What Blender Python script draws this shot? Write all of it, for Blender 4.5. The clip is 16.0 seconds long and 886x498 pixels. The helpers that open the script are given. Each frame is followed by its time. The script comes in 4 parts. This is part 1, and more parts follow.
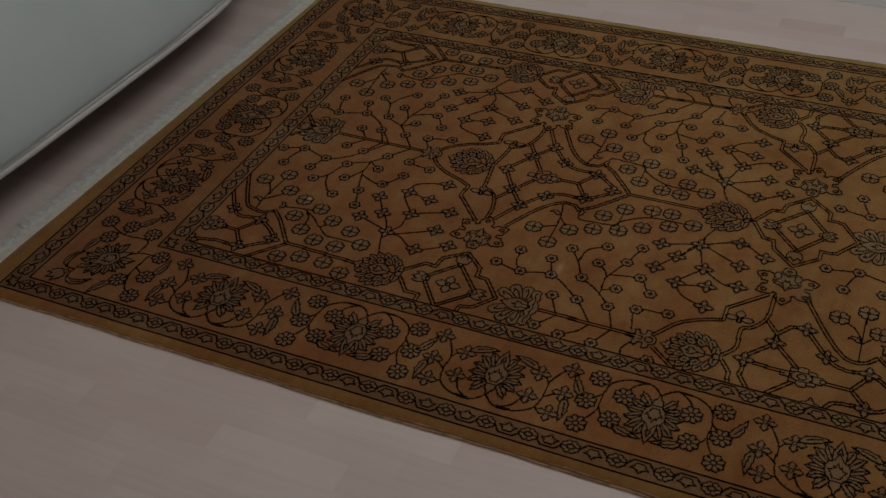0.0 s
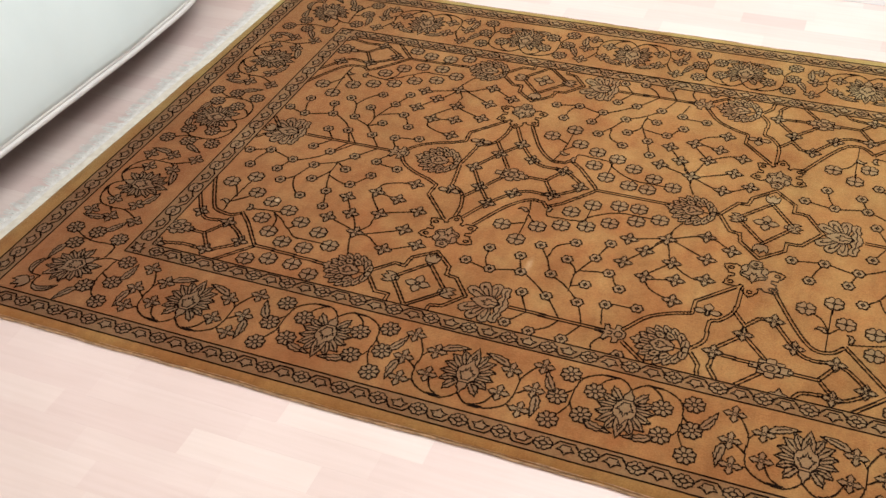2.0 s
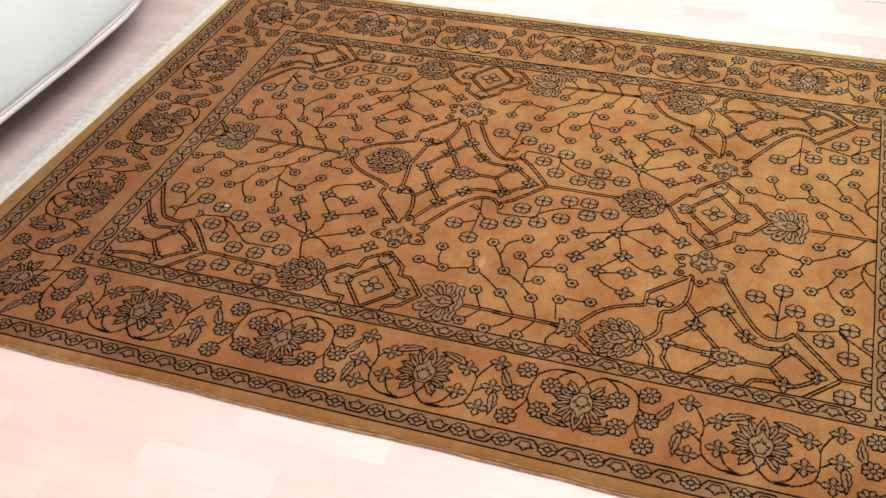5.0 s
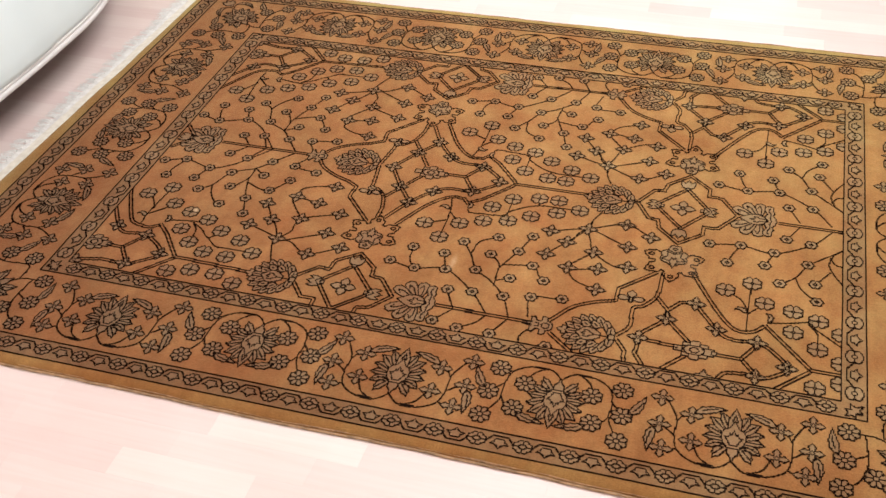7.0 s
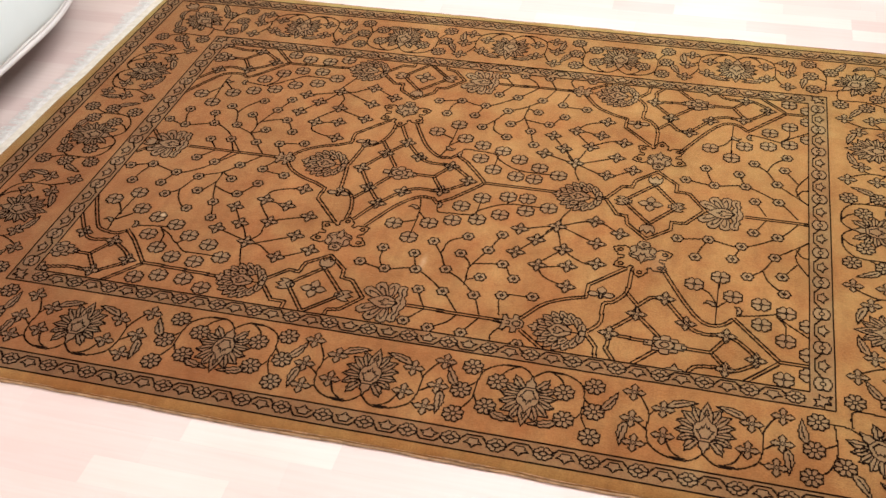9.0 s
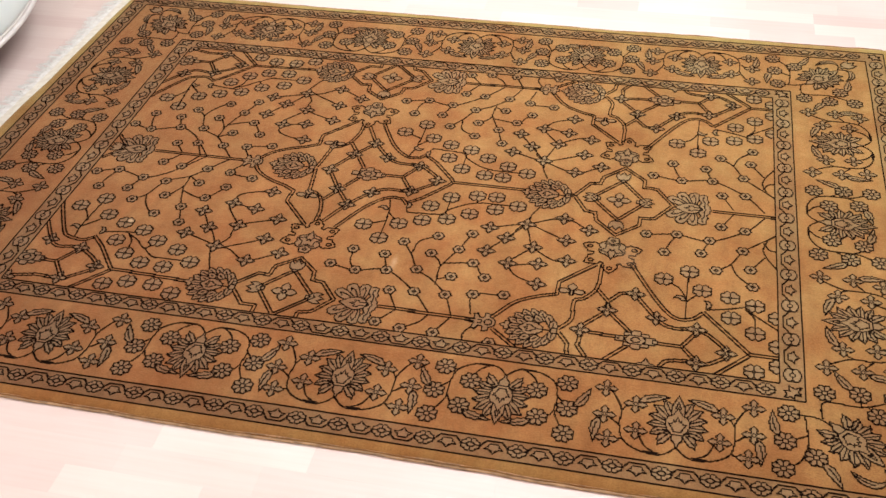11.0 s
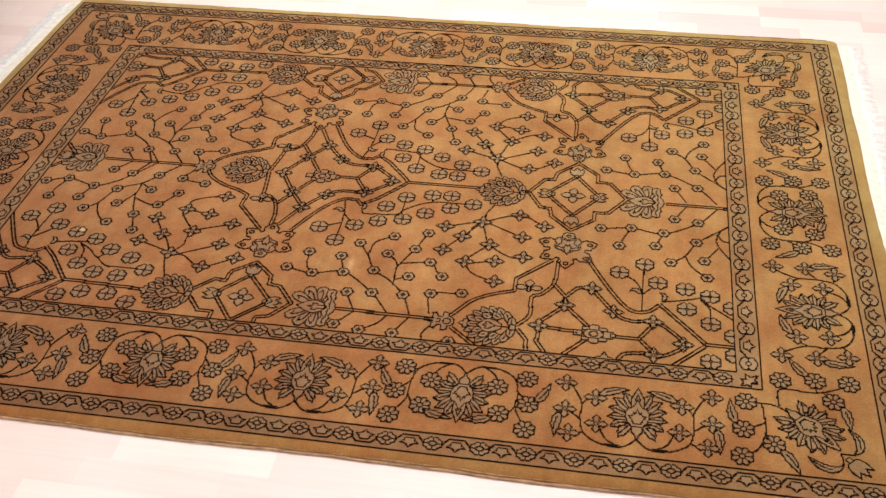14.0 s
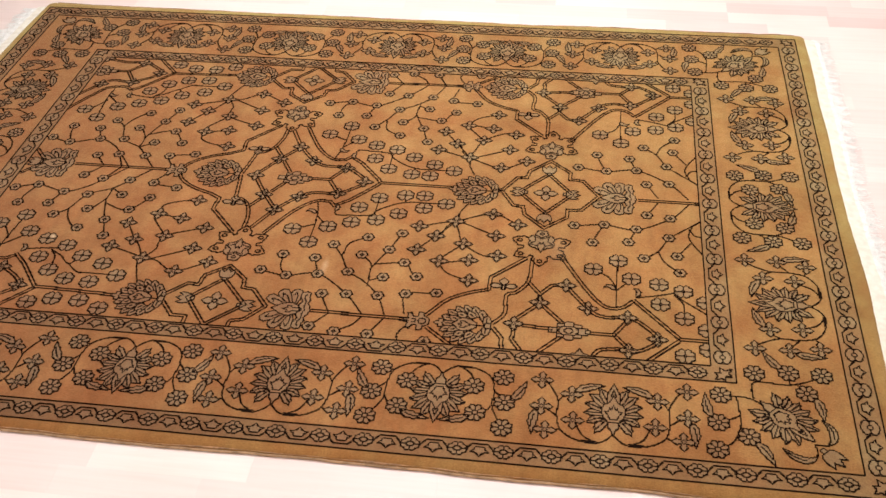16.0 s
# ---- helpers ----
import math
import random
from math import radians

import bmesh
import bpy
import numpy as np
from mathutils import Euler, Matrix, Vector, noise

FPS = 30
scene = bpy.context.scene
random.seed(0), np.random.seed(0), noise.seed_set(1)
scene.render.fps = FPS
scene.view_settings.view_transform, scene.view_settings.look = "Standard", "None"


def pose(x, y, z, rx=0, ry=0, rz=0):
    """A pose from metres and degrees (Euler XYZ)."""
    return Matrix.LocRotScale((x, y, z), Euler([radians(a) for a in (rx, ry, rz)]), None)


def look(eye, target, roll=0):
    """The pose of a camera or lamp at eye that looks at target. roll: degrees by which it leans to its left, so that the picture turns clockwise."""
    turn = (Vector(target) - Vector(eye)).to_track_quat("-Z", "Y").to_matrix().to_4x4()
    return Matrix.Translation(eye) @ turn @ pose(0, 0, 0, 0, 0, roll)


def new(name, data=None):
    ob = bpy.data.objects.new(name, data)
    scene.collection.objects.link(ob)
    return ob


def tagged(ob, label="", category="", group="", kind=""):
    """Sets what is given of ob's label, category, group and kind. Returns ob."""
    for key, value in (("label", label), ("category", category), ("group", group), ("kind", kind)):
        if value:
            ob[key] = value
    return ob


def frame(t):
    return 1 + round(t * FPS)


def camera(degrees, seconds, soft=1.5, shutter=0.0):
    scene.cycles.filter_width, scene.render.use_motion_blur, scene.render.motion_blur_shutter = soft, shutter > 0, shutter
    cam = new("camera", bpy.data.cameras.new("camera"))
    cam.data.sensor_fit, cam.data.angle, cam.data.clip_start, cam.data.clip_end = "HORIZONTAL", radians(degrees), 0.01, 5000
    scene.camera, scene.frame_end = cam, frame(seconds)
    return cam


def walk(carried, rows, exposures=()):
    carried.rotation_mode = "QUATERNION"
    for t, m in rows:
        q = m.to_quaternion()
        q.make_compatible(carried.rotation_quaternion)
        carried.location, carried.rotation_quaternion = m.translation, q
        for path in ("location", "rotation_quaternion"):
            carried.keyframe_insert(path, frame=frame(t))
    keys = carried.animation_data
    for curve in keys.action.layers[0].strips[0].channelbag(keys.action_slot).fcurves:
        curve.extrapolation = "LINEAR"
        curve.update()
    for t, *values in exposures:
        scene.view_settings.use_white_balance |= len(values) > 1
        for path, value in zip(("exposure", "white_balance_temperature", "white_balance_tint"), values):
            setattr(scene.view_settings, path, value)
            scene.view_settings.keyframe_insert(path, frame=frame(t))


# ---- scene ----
cam = camera(45.0, 16.0, soft=1.5)
PATH = [
    (0.0, 1.4263, -2.0470, 1.5186, 51.278, 2.231, 23.621),
    (0.5, 1.4263, -2.0470, 1.5186, 51.226, 2.161, 23.171),
    (1.0, 1.4264, -2.0470, 1.5187, 51.201, 2.141, 22.672),
    (1.5, 1.4265, -2.0470, 1.5187, 51.168, 2.092, 22.171),
    (2.0, 1.4266, -2.0469, 1.5188, 51.141, 2.058, 21.636),
    (2.5, 1.4267, -2.0469, 1.5189, 51.123, 1.989, 21.145),
    (3.0, 1.4268, -2.0469, 1.5189, 51.096, 1.963, 20.623),
    (3.5, 1.4269, -2.0469, 1.5190, 51.070, 1.927, 20.115),
    (4.0, 1.4270, -2.0468, 1.5191, 51.046, 1.918, 19.620),
    (6.5, 1.4272, -2.0468, 1.5191, 50.955, 1.893, 16.968),
    (7.0, 1.4273, -2.0468, 1.5192, 50.932, 1.872, 16.560),
    (7.5, 1.4275, -2.0467, 1.5193, 50.903, 1.808, 16.054),
    (8.0, 1.4276, -2.0467, 1.5194, 50.887, 1.777, 15.568),
    (8.5, 1.4278, -2.0467, 1.5194, 50.869, 1.773, 15.095),
    (9.0, 1.4280, -2.0467, 1.5195, 50.858, 1.757, 14.590),
    (11.5, 1.4282, -2.0467, 1.5196, 50.767, 1.624, 12.140),
    (12.0, 1.4283, -2.0467, 1.5197, 50.745, 1.589, 11.645),
    (12.5, 1.4285, -2.0467, 1.5198, 50.730, 1.558, 11.164),
    (13.0, 1.4287, -2.0467, 1.5198, 50.705, 1.531, 10.720),
    (13.5, 1.4288, -2.0467, 1.5199, 50.700, 1.495, 10.257),
    (14.0, 1.4289, -2.0467, 1.5200, 50.681, 1.500, 9.778),
    (14.5, 1.4291, -2.0467, 1.5200, 50.670, 1.504, 9.327),
    (15.0, 1.4292, -2.0467, 1.5200, 50.655, 1.456, 8.900),
    (15.5, 1.4292, -2.0467, 1.5201, 50.646, 1.463, 8.470),
    (16.0, 1.4293, -2.0467, 1.5201, 50.623, 1.426, 8.047),
]
EXPOSURES = [(0.0, -2.52, 6250, 2), (0.5, -1.58, 6250, 2), (1.0, -0.90, 6250, 2), (1.5, -0.45, 6270, 3), (2.0, -0.18, 6300, 4), (2.5, -0.08, 6330, 5),
             (3.5, -0.07, 6380, 7), (9.0, -0.02, 6420, 9), (16.0, 0.0, 6450, 9)]
walk(cam, [(t, pose(x, y, z, rx, ry, rz)) for t, x, y, z, rx, ry, rz in PATH], EXPOSURES)

# ---------------------------------------------------------------- light
ROOM_X0, ROOM_X1, ROOM_Y0, ROOM_Y1, ROOM_H = -1.75, 4.40, -4.60, 1.243, 2.60
WIN_Z0, WIN_Z1 = 0.25, 2.35                                   # unseen window, added in the wall behind the eye for light
BACK_X0, BACK_X1 = -1.60, 0.9

world = bpy.data.worlds.new("daylight")
scene.world = world
world.use_nodes = True
wn = world.node_tree
sky = wn.nodes.new("ShaderNodeTexSky")
sky.sky_type = "NISHITA"
sky.sun_disc = False
sky.sun_elevation, sky.sun_rotation = radians(38), radians(120)
wn.nodes["Background"].inputs["Strength"].default_value = 0.06
wn.links.new(sky.outputs["Color"], wn.nodes["Background"].inputs["Color"])


def area_light(name, place, target, width, height, watts, colour):
    data = bpy.data.lights.new(name, "AREA")
    data.shape, data.size, data.size_y = "RECTANGLE", width, height
    data.energy, data.color = watts, colour
    lamp = new(name, data)
    lamp.matrix_world = look(place, target)
    return lamp


bx, wz = (BACK_X0 + BACK_X1) / 2, (WIN_Z0 + WIN_Z1) / 2
# area light in the added window, placed to balance near and far brightness
area_light("added_window_light", (bx, ROOM_Y0 - 0.10, wz), (bx, ROOM_Y0 + 1, wz), BACK_X1 - BACK_X0, WIN_Z1 - WIN_Z0, 118, (1.0, 0.96, 0.92))
# unseen overhead source, added to brighten the middle of the rug
area_light("added_overhead_light", (1.22, 0.38, 2.44), (1.22, 0.38, 0.0), 1.50, 1.50, 88, (1.0, 0.985, 0.97))


# ---------------------------------------------------------------- materials
def material(name, rough=0.7, metal=0.0):
    m = bpy.data.materials.new(name)
    m.use_nodes = True
    b = m.node_tree.nodes["Principled BSDF"]
    b.inputs["Roughness"].default_value = rough
    b.inputs["Metallic"].default_value = metal
    return m, m.node_tree, b


def node(nt, kind, **values):
    n = nt.nodes.new(kind)
    for key, value in values.items():
        n.inputs[key].default_value = value
    return n


def noise_mix(nt, coord, colours, scale, detail=4.0, low=0.35, high=0.65):
    """A colour that a noise of that scale blends from the first to the second."""
    n = node(nt, "ShaderNodeTexNoise", Scale=scale, Detail=detail)
    nt.links.new(coord, n.inputs["Vector"])
    r = nt.nodes.new("ShaderNodeValToRGB")
    r.color_ramp.elements[0].position, r.color_ramp.elements[1].position = low, high
    r.color_ramp.elements[0].color, r.color_ramp.elements[1].color = (*colours[0], 1), (*colours[1], 1)
    nt.links.new(n.outputs["Fac"], r.inputs["Fac"])
    return r.outputs["Color"]


def mixed(nt, a, b, factor, kind="MULTIPLY"):
    m = nt.nodes.new("ShaderNodeMix")
    m.data_type, m.blend_type = "RGBA", kind
    m.inputs["Factor"].default_value = factor
    nt.links.new(a, m.inputs["A"])
    nt.links.new(b, m.inputs["B"])
    return m.outputs["Result"]


def bump(nt, bsdf, coord, scales, strength, distance):
    """Fine relief from one or two noises."""
    total = None
    for scale in scales:
        n = node(nt, "ShaderNodeTexNoise", Scale=scale, Detail=3.0)
        nt.links.new(coord, n.inputs["Vector"])
        if total is None:
            total = n.outputs["Fac"]
        else:
            add = nt.nodes.new("ShaderNodeMath")
            add.operation = "ADD"
            nt.links.new(total, add.inputs[0])
            nt.links.new(n.outputs["Fac"], add.inputs[1])
            total = add.outputs[0]
    b = node(nt, "ShaderNodeBump", Strength=strength, Distance=distance)
    nt.links.new(total, b.inputs["Height"])
    nt.links.new(b.outputs["Normal"], bsdf.inputs["Normal"])


def scuff_mask(nt, pos, place, size):
    """A worn spot: fades out from its middle, ragged at its rim."""
    shift = node(nt, "ShaderNodeMapping", Location=tuple(-p / q for p, q in zip(place, size)), Scale=tuple(1 / q for q in size))
    nt.links.new(pos, shift.inputs["Vector"])
    ball = nt.nodes.new("ShaderNodeTexGradient")
    ball.gradient_type = "SPHERICAL"
    nt.links.new(shift.outputs["Vector"], ball.inputs["Vector"])
    n = node(nt, "ShaderNodeTexNoise", Scale=90.0, Detail=4.0)
    nt.links.new(pos, n.inputs["Vector"])
    times = nt.nodes.new("ShaderNodeMath")
    times.operation = "MULTIPLY"
    nt.links.new(ball.outputs["Fac"], times.inputs[0])
    nt.links.new(n.outputs["Fac"], times.inputs[1])
    return times.outputs[0]


SCUFFS = (((1.388, -0.205, 0.012), (0.030, 0.055, 0.05), 0.28), ((0.885, -0.318, 0.012), (0.010, 0.036, 0.05), 0.75), ((0.241, -0.284, 0.012), (0.009, 0.009, 0.05), 1.6))


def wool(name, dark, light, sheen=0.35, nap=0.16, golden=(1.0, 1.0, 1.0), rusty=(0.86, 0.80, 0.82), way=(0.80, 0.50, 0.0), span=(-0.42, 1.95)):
    """Knotted wool pile: tufts, streaks of abrash along the weft, broad patches where the nap lies differently, and a
    few worn spots.
    golden, rusty: end tones along the way given, over that span; a shift of hue with the falloff of light painted in."""
    m, nt, b = material(name, 0.82)
    geo = nt.nodes.new("ShaderNodeNewGeometry")
    pos = geo.outputs["Position"]
    c = noise_mix(nt, pos, (dark, light), 5.5, 4.0, 0.30, 0.72)
    # hue shift and light falloff in the colour: darker left and near, brighter right and far
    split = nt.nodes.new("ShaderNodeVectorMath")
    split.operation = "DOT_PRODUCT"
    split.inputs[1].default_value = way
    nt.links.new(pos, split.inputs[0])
    drift_falloff = nt.nodes.new("ShaderNodeMapRange")
    drift_falloff.inputs["From Min"].default_value, drift_falloff.inputs["From Max"].default_value = span
    nt.links.new(split.outputs["Value"], drift_falloff.inputs["Value"])
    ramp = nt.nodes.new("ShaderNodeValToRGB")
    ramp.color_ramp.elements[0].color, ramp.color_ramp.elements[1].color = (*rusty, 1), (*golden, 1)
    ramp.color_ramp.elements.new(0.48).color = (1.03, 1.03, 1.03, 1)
    nt.links.new(drift_falloff.outputs["Result"], ramp.inputs["Fac"])
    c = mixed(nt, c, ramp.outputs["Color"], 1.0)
    stretch = node(nt, "ShaderNodeMapping", Scale=(26.0, 3.0, 1.0))
    nt.links.new(pos, stretch.inputs["Vector"])
    streak = noise_mix(nt, stretch.outputs["Vector"], ((1 - nap,) * 3, (1.0, 1.0, 1.0)), 1.6, 3.0, 0.30, 0.70)
    c = mixed(nt, c, streak, 1.0)
    cloud = noise_mix(nt, pos, ((0.945, 0.835, 0.805), (1.08, 1.18, 1.22)), 9.0, 6.0, 0.34, 0.70)
    c = mixed(nt, c, cloud, 1.0)
    blot = noise_mix(nt, pos, ((0.96, 0.91, 0.88), (1.05, 1.10, 1.12)), 26.0, 3.0, 0.34, 0.68)
    c = mixed(nt, c, blot, 1.0)
    fine = noise_mix(nt, pos, ((0.74, 0.74, 0.74), (1.04, 1.04, 1.04)), 330.0, 2.0, 0.30, 0.62)
    c = mixed(nt, c, fine, 0.8)
    for place_, size, amount in SCUFFS:
        mask = scuff_mask(nt, pos, place_, size)
        gain = nt.nodes.new("ShaderNodeMath")
        gain.operation, gain.use_clamp = "MULTIPLY", True
        gain.inputs[1].default_value = amount
        nt.links.new(mask, gain.inputs[0])
        mix = nt.nodes.new("ShaderNodeMix")
        mix.data_type = "RGBA"
        mix.inputs["B"].default_value = (0.52, 0.36, 0.22, 1)
        nt.links.new(gain.outputs[0], mix.inputs["Factor"])
        nt.links.new(c, mix.inputs["A"])
        c = mix.outputs["Result"]
    nt.links.new(c, b.inputs["Base Color"])
    b.inputs["Sheen Weight"].default_value = sheen
    b.inputs["Sheen Roughness"].default_value = 0.45
    b.inputs["Sheen Tint"].default_value = (1.0, 0.80, 0.50, 1)
    b.inputs["Specular IOR Level"].default_value = 0.04 if sheen else 0.0
    bump(nt, b, pos, (420.0, 60.0), 0.55, 0.002)
    return m


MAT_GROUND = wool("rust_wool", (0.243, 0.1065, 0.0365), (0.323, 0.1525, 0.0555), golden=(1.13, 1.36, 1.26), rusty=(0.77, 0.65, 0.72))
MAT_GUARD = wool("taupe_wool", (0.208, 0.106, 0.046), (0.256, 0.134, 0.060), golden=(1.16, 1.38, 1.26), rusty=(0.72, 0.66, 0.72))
# margin: sheen of the far and right sides painted into the golden tone
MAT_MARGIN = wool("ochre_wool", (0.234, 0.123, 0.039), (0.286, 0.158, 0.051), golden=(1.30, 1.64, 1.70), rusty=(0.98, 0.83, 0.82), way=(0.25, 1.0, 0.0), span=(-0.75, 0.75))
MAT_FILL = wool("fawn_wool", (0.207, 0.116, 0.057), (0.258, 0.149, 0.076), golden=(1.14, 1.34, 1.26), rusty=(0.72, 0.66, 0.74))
MAT_LINE = wool("brown_black_wool", (0.0098, 0.0054, 0.0035), (0.0145, 0.0083, 0.0054), sheen=0.0, nap=0.1)


def cotton(name, dark, light):
    m, nt, b = material(name, 0.9)
    geo = nt.nodes.new("ShaderNodeNewGeometry")
    c = noise_mix(nt, geo.outputs["Position"], (dark, light), 60.0)
    nt.links.new(c, b.inputs["Base Color"])
    bump(nt, b, geo.outputs["Position"], (700.0,), 0.5, 0.001)
    return m


MAT_COTTON = cotton("white_cotton", (0.66, 0.64, 0.62), (0.78, 0.765, 0.745))
MAT_BAND = cotton("cream_cotton", (0.64, 0.59, 0.51), (0.74, 0.70, 0.62))


def birch(name="varnished_birch", low=(0.705, 0.566, 0.546), high=(0.760, 0.644, 0.616)):
    """Varnished pinkish strip flooring; each strip has its own tone, grain along x."""
    m, nt, b = material(name, 0.42)
    b.inputs["Specular IOR Level"].default_value = 0.30
    geo = nt.nodes.new("ShaderNodeNewGeometry")
    info = nt.nodes.new("ShaderNodeObjectInfo")
    add = nt.nodes.new("ShaderNodeMath")
    add.operation = "ADD"
    nt.links.new(info.outputs["Random"], add.inputs[0])
    nt.links.new(geo.outputs["Random Per Island"], add.inputs[1])
    frac = nt.nodes.new("ShaderNodeMath")
    frac.operation = "FRACT"
    nt.links.new(add.outputs[0], frac.inputs[0])
    tone = nt.nodes.new("ShaderNodeValToRGB")
    e = tone.color_ramp.elements
    e[0].position, e[0].color = 0.0, (*low, 1)
    e[1].position, e[1].color = 1.0, (*high, 1)
    e.new(0.3).color = (*(0.85 * p + 0.15 * q for p, q in zip(low, high)), 1)
    e.new(0.78).color = (*(0.25 * p + 0.75 * q for p, q in zip(low, high)), 1)
    nt.links.new(frac.outputs[0], tone.inputs["Fac"])
    stretch = node(nt, "ShaderNodeMapping", Scale=(1.6, 34.0, 1.0))
    nt.links.new(geo.outputs["Position"], stretch.inputs["Vector"])
    grain = noise_mix(nt, stretch.outputs["Vector"], ((0.96, 0.945, 0.935), (1.0, 1.0, 1.0)), 3.0, 6.0, 0.30, 0.62)
    c = mixed(nt, tone.outputs["Color"], grain, 1.0)
    cloud = noise_mix(nt, geo.outputs["Position"], ((0.93, 0.92, 0.91), (1.0, 1.0, 1.0)), 2.3, 3.0)
    c = mixed(nt, c, cloud, 1.0)
    nt.links.new(c, b.inputs["Base Color"])
    bump(nt, b, stretch.outputs["Vector"], (9.0,), 0.12, 0.001)
    return m


MAT_BIRCH = birch()
MAT_PINK_BIRCH = birch("pink_birch", (0.665, 0.517, 0.502), (0.687, 0.541, 0.524))
MAT_PALE_BIRCH = birch("pale_birch", (0.745, 0.632, 0.606), (0.770, 0.666, 0.638))


def leather(name, dark, light, rough):
    m, nt, b = material(name, rough)
    geo = nt.nodes.new("ShaderNodeNewGeometry")
    c = noise_mix(nt, geo.outputs["Position"], (dark, light), 4.0, 5.0)
    nt.links.new(c, b.inputs["Base Color"])
    vor = node(nt, "ShaderNodeTexVoronoi", Scale=420.0)
    nt.links.new(geo.outputs["Position"], vor.inputs["Vector"])
    big = node(nt, "ShaderNodeTexNoise", Scale=7.0, Detail=3.0)
    nt.links.new(geo.outputs["Position"], big.inputs["Vector"])
    mul = nt.nodes.new("ShaderNodeMath")
    mul.operation = "MULTIPLY_ADD"
    mul.inputs[1].default_value = 0.06
    nt.links.new(vor.outputs["Distance"], mul.inputs[0])
    nt.links.new(big.outputs["Fac"], mul.inputs[2])
    bp = node(nt, "ShaderNodeBump", Strength=0.25, Distance=0.006)
    nt.links.new(mul.outputs[0], bp.inputs["Height"])
    nt.links.new(bp.outputs["Normal"], b.inputs["Normal"])
    return m


MAT_LEATHER = leather("white_leather", (0.64, 0.722, 0.745), (0.68, 0.762, 0.785), 0.45)
MAT_PIPING = leather("piping_leather", (0.56, 0.54, 0.54), (0.64, 0.62, 0.61), 0.45)


def plain(name, colour, rough, spread=0.05, scale=6.0):
    m, nt, b = material(name, rough)
    geo = nt.nodes.new("ShaderNodeNewGeometry")
    c = noise_mix(nt, geo.outputs["Position"], (tuple(v * (1 - spread) for v in colour), colour), scale)
    nt.links.new(c, b.inputs["Base Color"])
    bump(nt, b, geo.outputs["Position"], (180.0,), 0.15, 0.001)
    return m


MAT_WALL = plain("white_wall_paint", (0.66, 0.61, 0.56), 0.85)
MAT_TRIM = plain("white_gloss_paint", (0.80, 0.81, 0.83), 0.4)
MAT_GAP = plain("floor_joint", (0.68, 0.55, 0.52), 0.5)
MAT_UNDER = plain("brown_underlining", (0.070, 0.032, 0.029), 0.9)
MAT_LEG = plain("dark_stained_leg", (0.05, 0.035, 0.025), 0.4)
MAT_CORD = plain("selvedge_cord", (0.36, 0.215, 0.115), 0.9, 0.45, 60.0)
MAT_RIB = plain("edge_rib_wool", (0.37, 0.20, 0.10), 0.9, 0.5, 90.0)


# ---------------------------------------------------------------- builders
def mesh_object(name, verts, faces, mats, indices=None, parent=None, smooth=False, label=""):
    me = bpy.data.meshes.new(name)
    me.from_pydata([tuple(map(float, v)) for v in verts], [], [tuple(f) for f in faces])
    for m in mats:
        me.materials.append(m)
    if indices is not None:
        me.polygons.foreach_set("material_index", np.array(indices, dtype=np.int32))
    if smooth:
        me.polygons.foreach_set("use_smooth", np.ones(len(me.polygons), dtype=bool))
    me.update()
    ob = new(name, me)
    ob.parent = parent
    if label:
        tagged(ob, label)
    return ob


def part(name, bm, mat, parent=None, label="", smooth=False):
    me = bpy.data.meshes.new(name)
    bmesh.ops.recalc_face_normals(bm, faces=bm.faces)
    bm.to_mesh(me)
    bm.free()
    me.materials.append(mat)
    if smooth:
        me.polygons.foreach_set("use_smooth", np.ones(len(me.polygons), dtype=bool))
    ob = new(name, me)
    ob.parent = parent
    if label:
        tagged(ob, label)
    return ob


def box(x0, x1, y0, y1, z0, z1, bevel=0.0):
    bm = bmesh.new()
    bmesh.ops.create_cube(bm, size=1.0, matrix=Matrix.LocRotScale(((x0 + x1) / 2, (y0 + y1) / 2, (z0 + z1) / 2), None, (x1 - x0, y1 - y0, z1 - z0)))
    if bevel:
        bmesh.ops.bevel(bm, geom=list(bm.edges), offset=bevel, segments=2, affect="EDGES", profile=0.7)
    return bm


# ---------------------------------------------------------------- room
def structure(name, bm, mat, label, category, parent=None):
    return tagged(part(name, bm, mat, parent), label, category, kind="structure")


T_WALL = 0.20
floor = structure("floor", box(ROOM_X0 - T_WALL, ROOM_X1 + T_WALL, ROOM_Y0 - T_WALL, ROOM_Y1 + T_WALL, -0.10, -0.004), MAT_GAP,
                  "pale pinkish birch strip floor with a glossy varnish", "floor")
structure("ceiling", box(ROOM_X0 - T_WALL, ROOM_X1 + T_WALL, ROOM_Y0 - T_WALL, ROOM_Y1 + T_WALL, ROOM_H, ROOM_H + 0.15), MAT_WALL,
          "plain white painted ceiling over the room", "ceiling")
structure("wall_north", box(ROOM_X0 - T_WALL, ROOM_X1 + T_WALL, ROOM_Y1, ROOM_Y1 + T_WALL, -0.004, ROOM_H), MAT_WALL, "plain white wall behind the rug", "wall")
structure("wall_west", box(ROOM_X0 - T_WALL, ROOM_X0, ROOM_Y0, ROOM_Y1, -0.004, ROOM_H), MAT_WALL, "plain white wall behind the sofa", "wall")


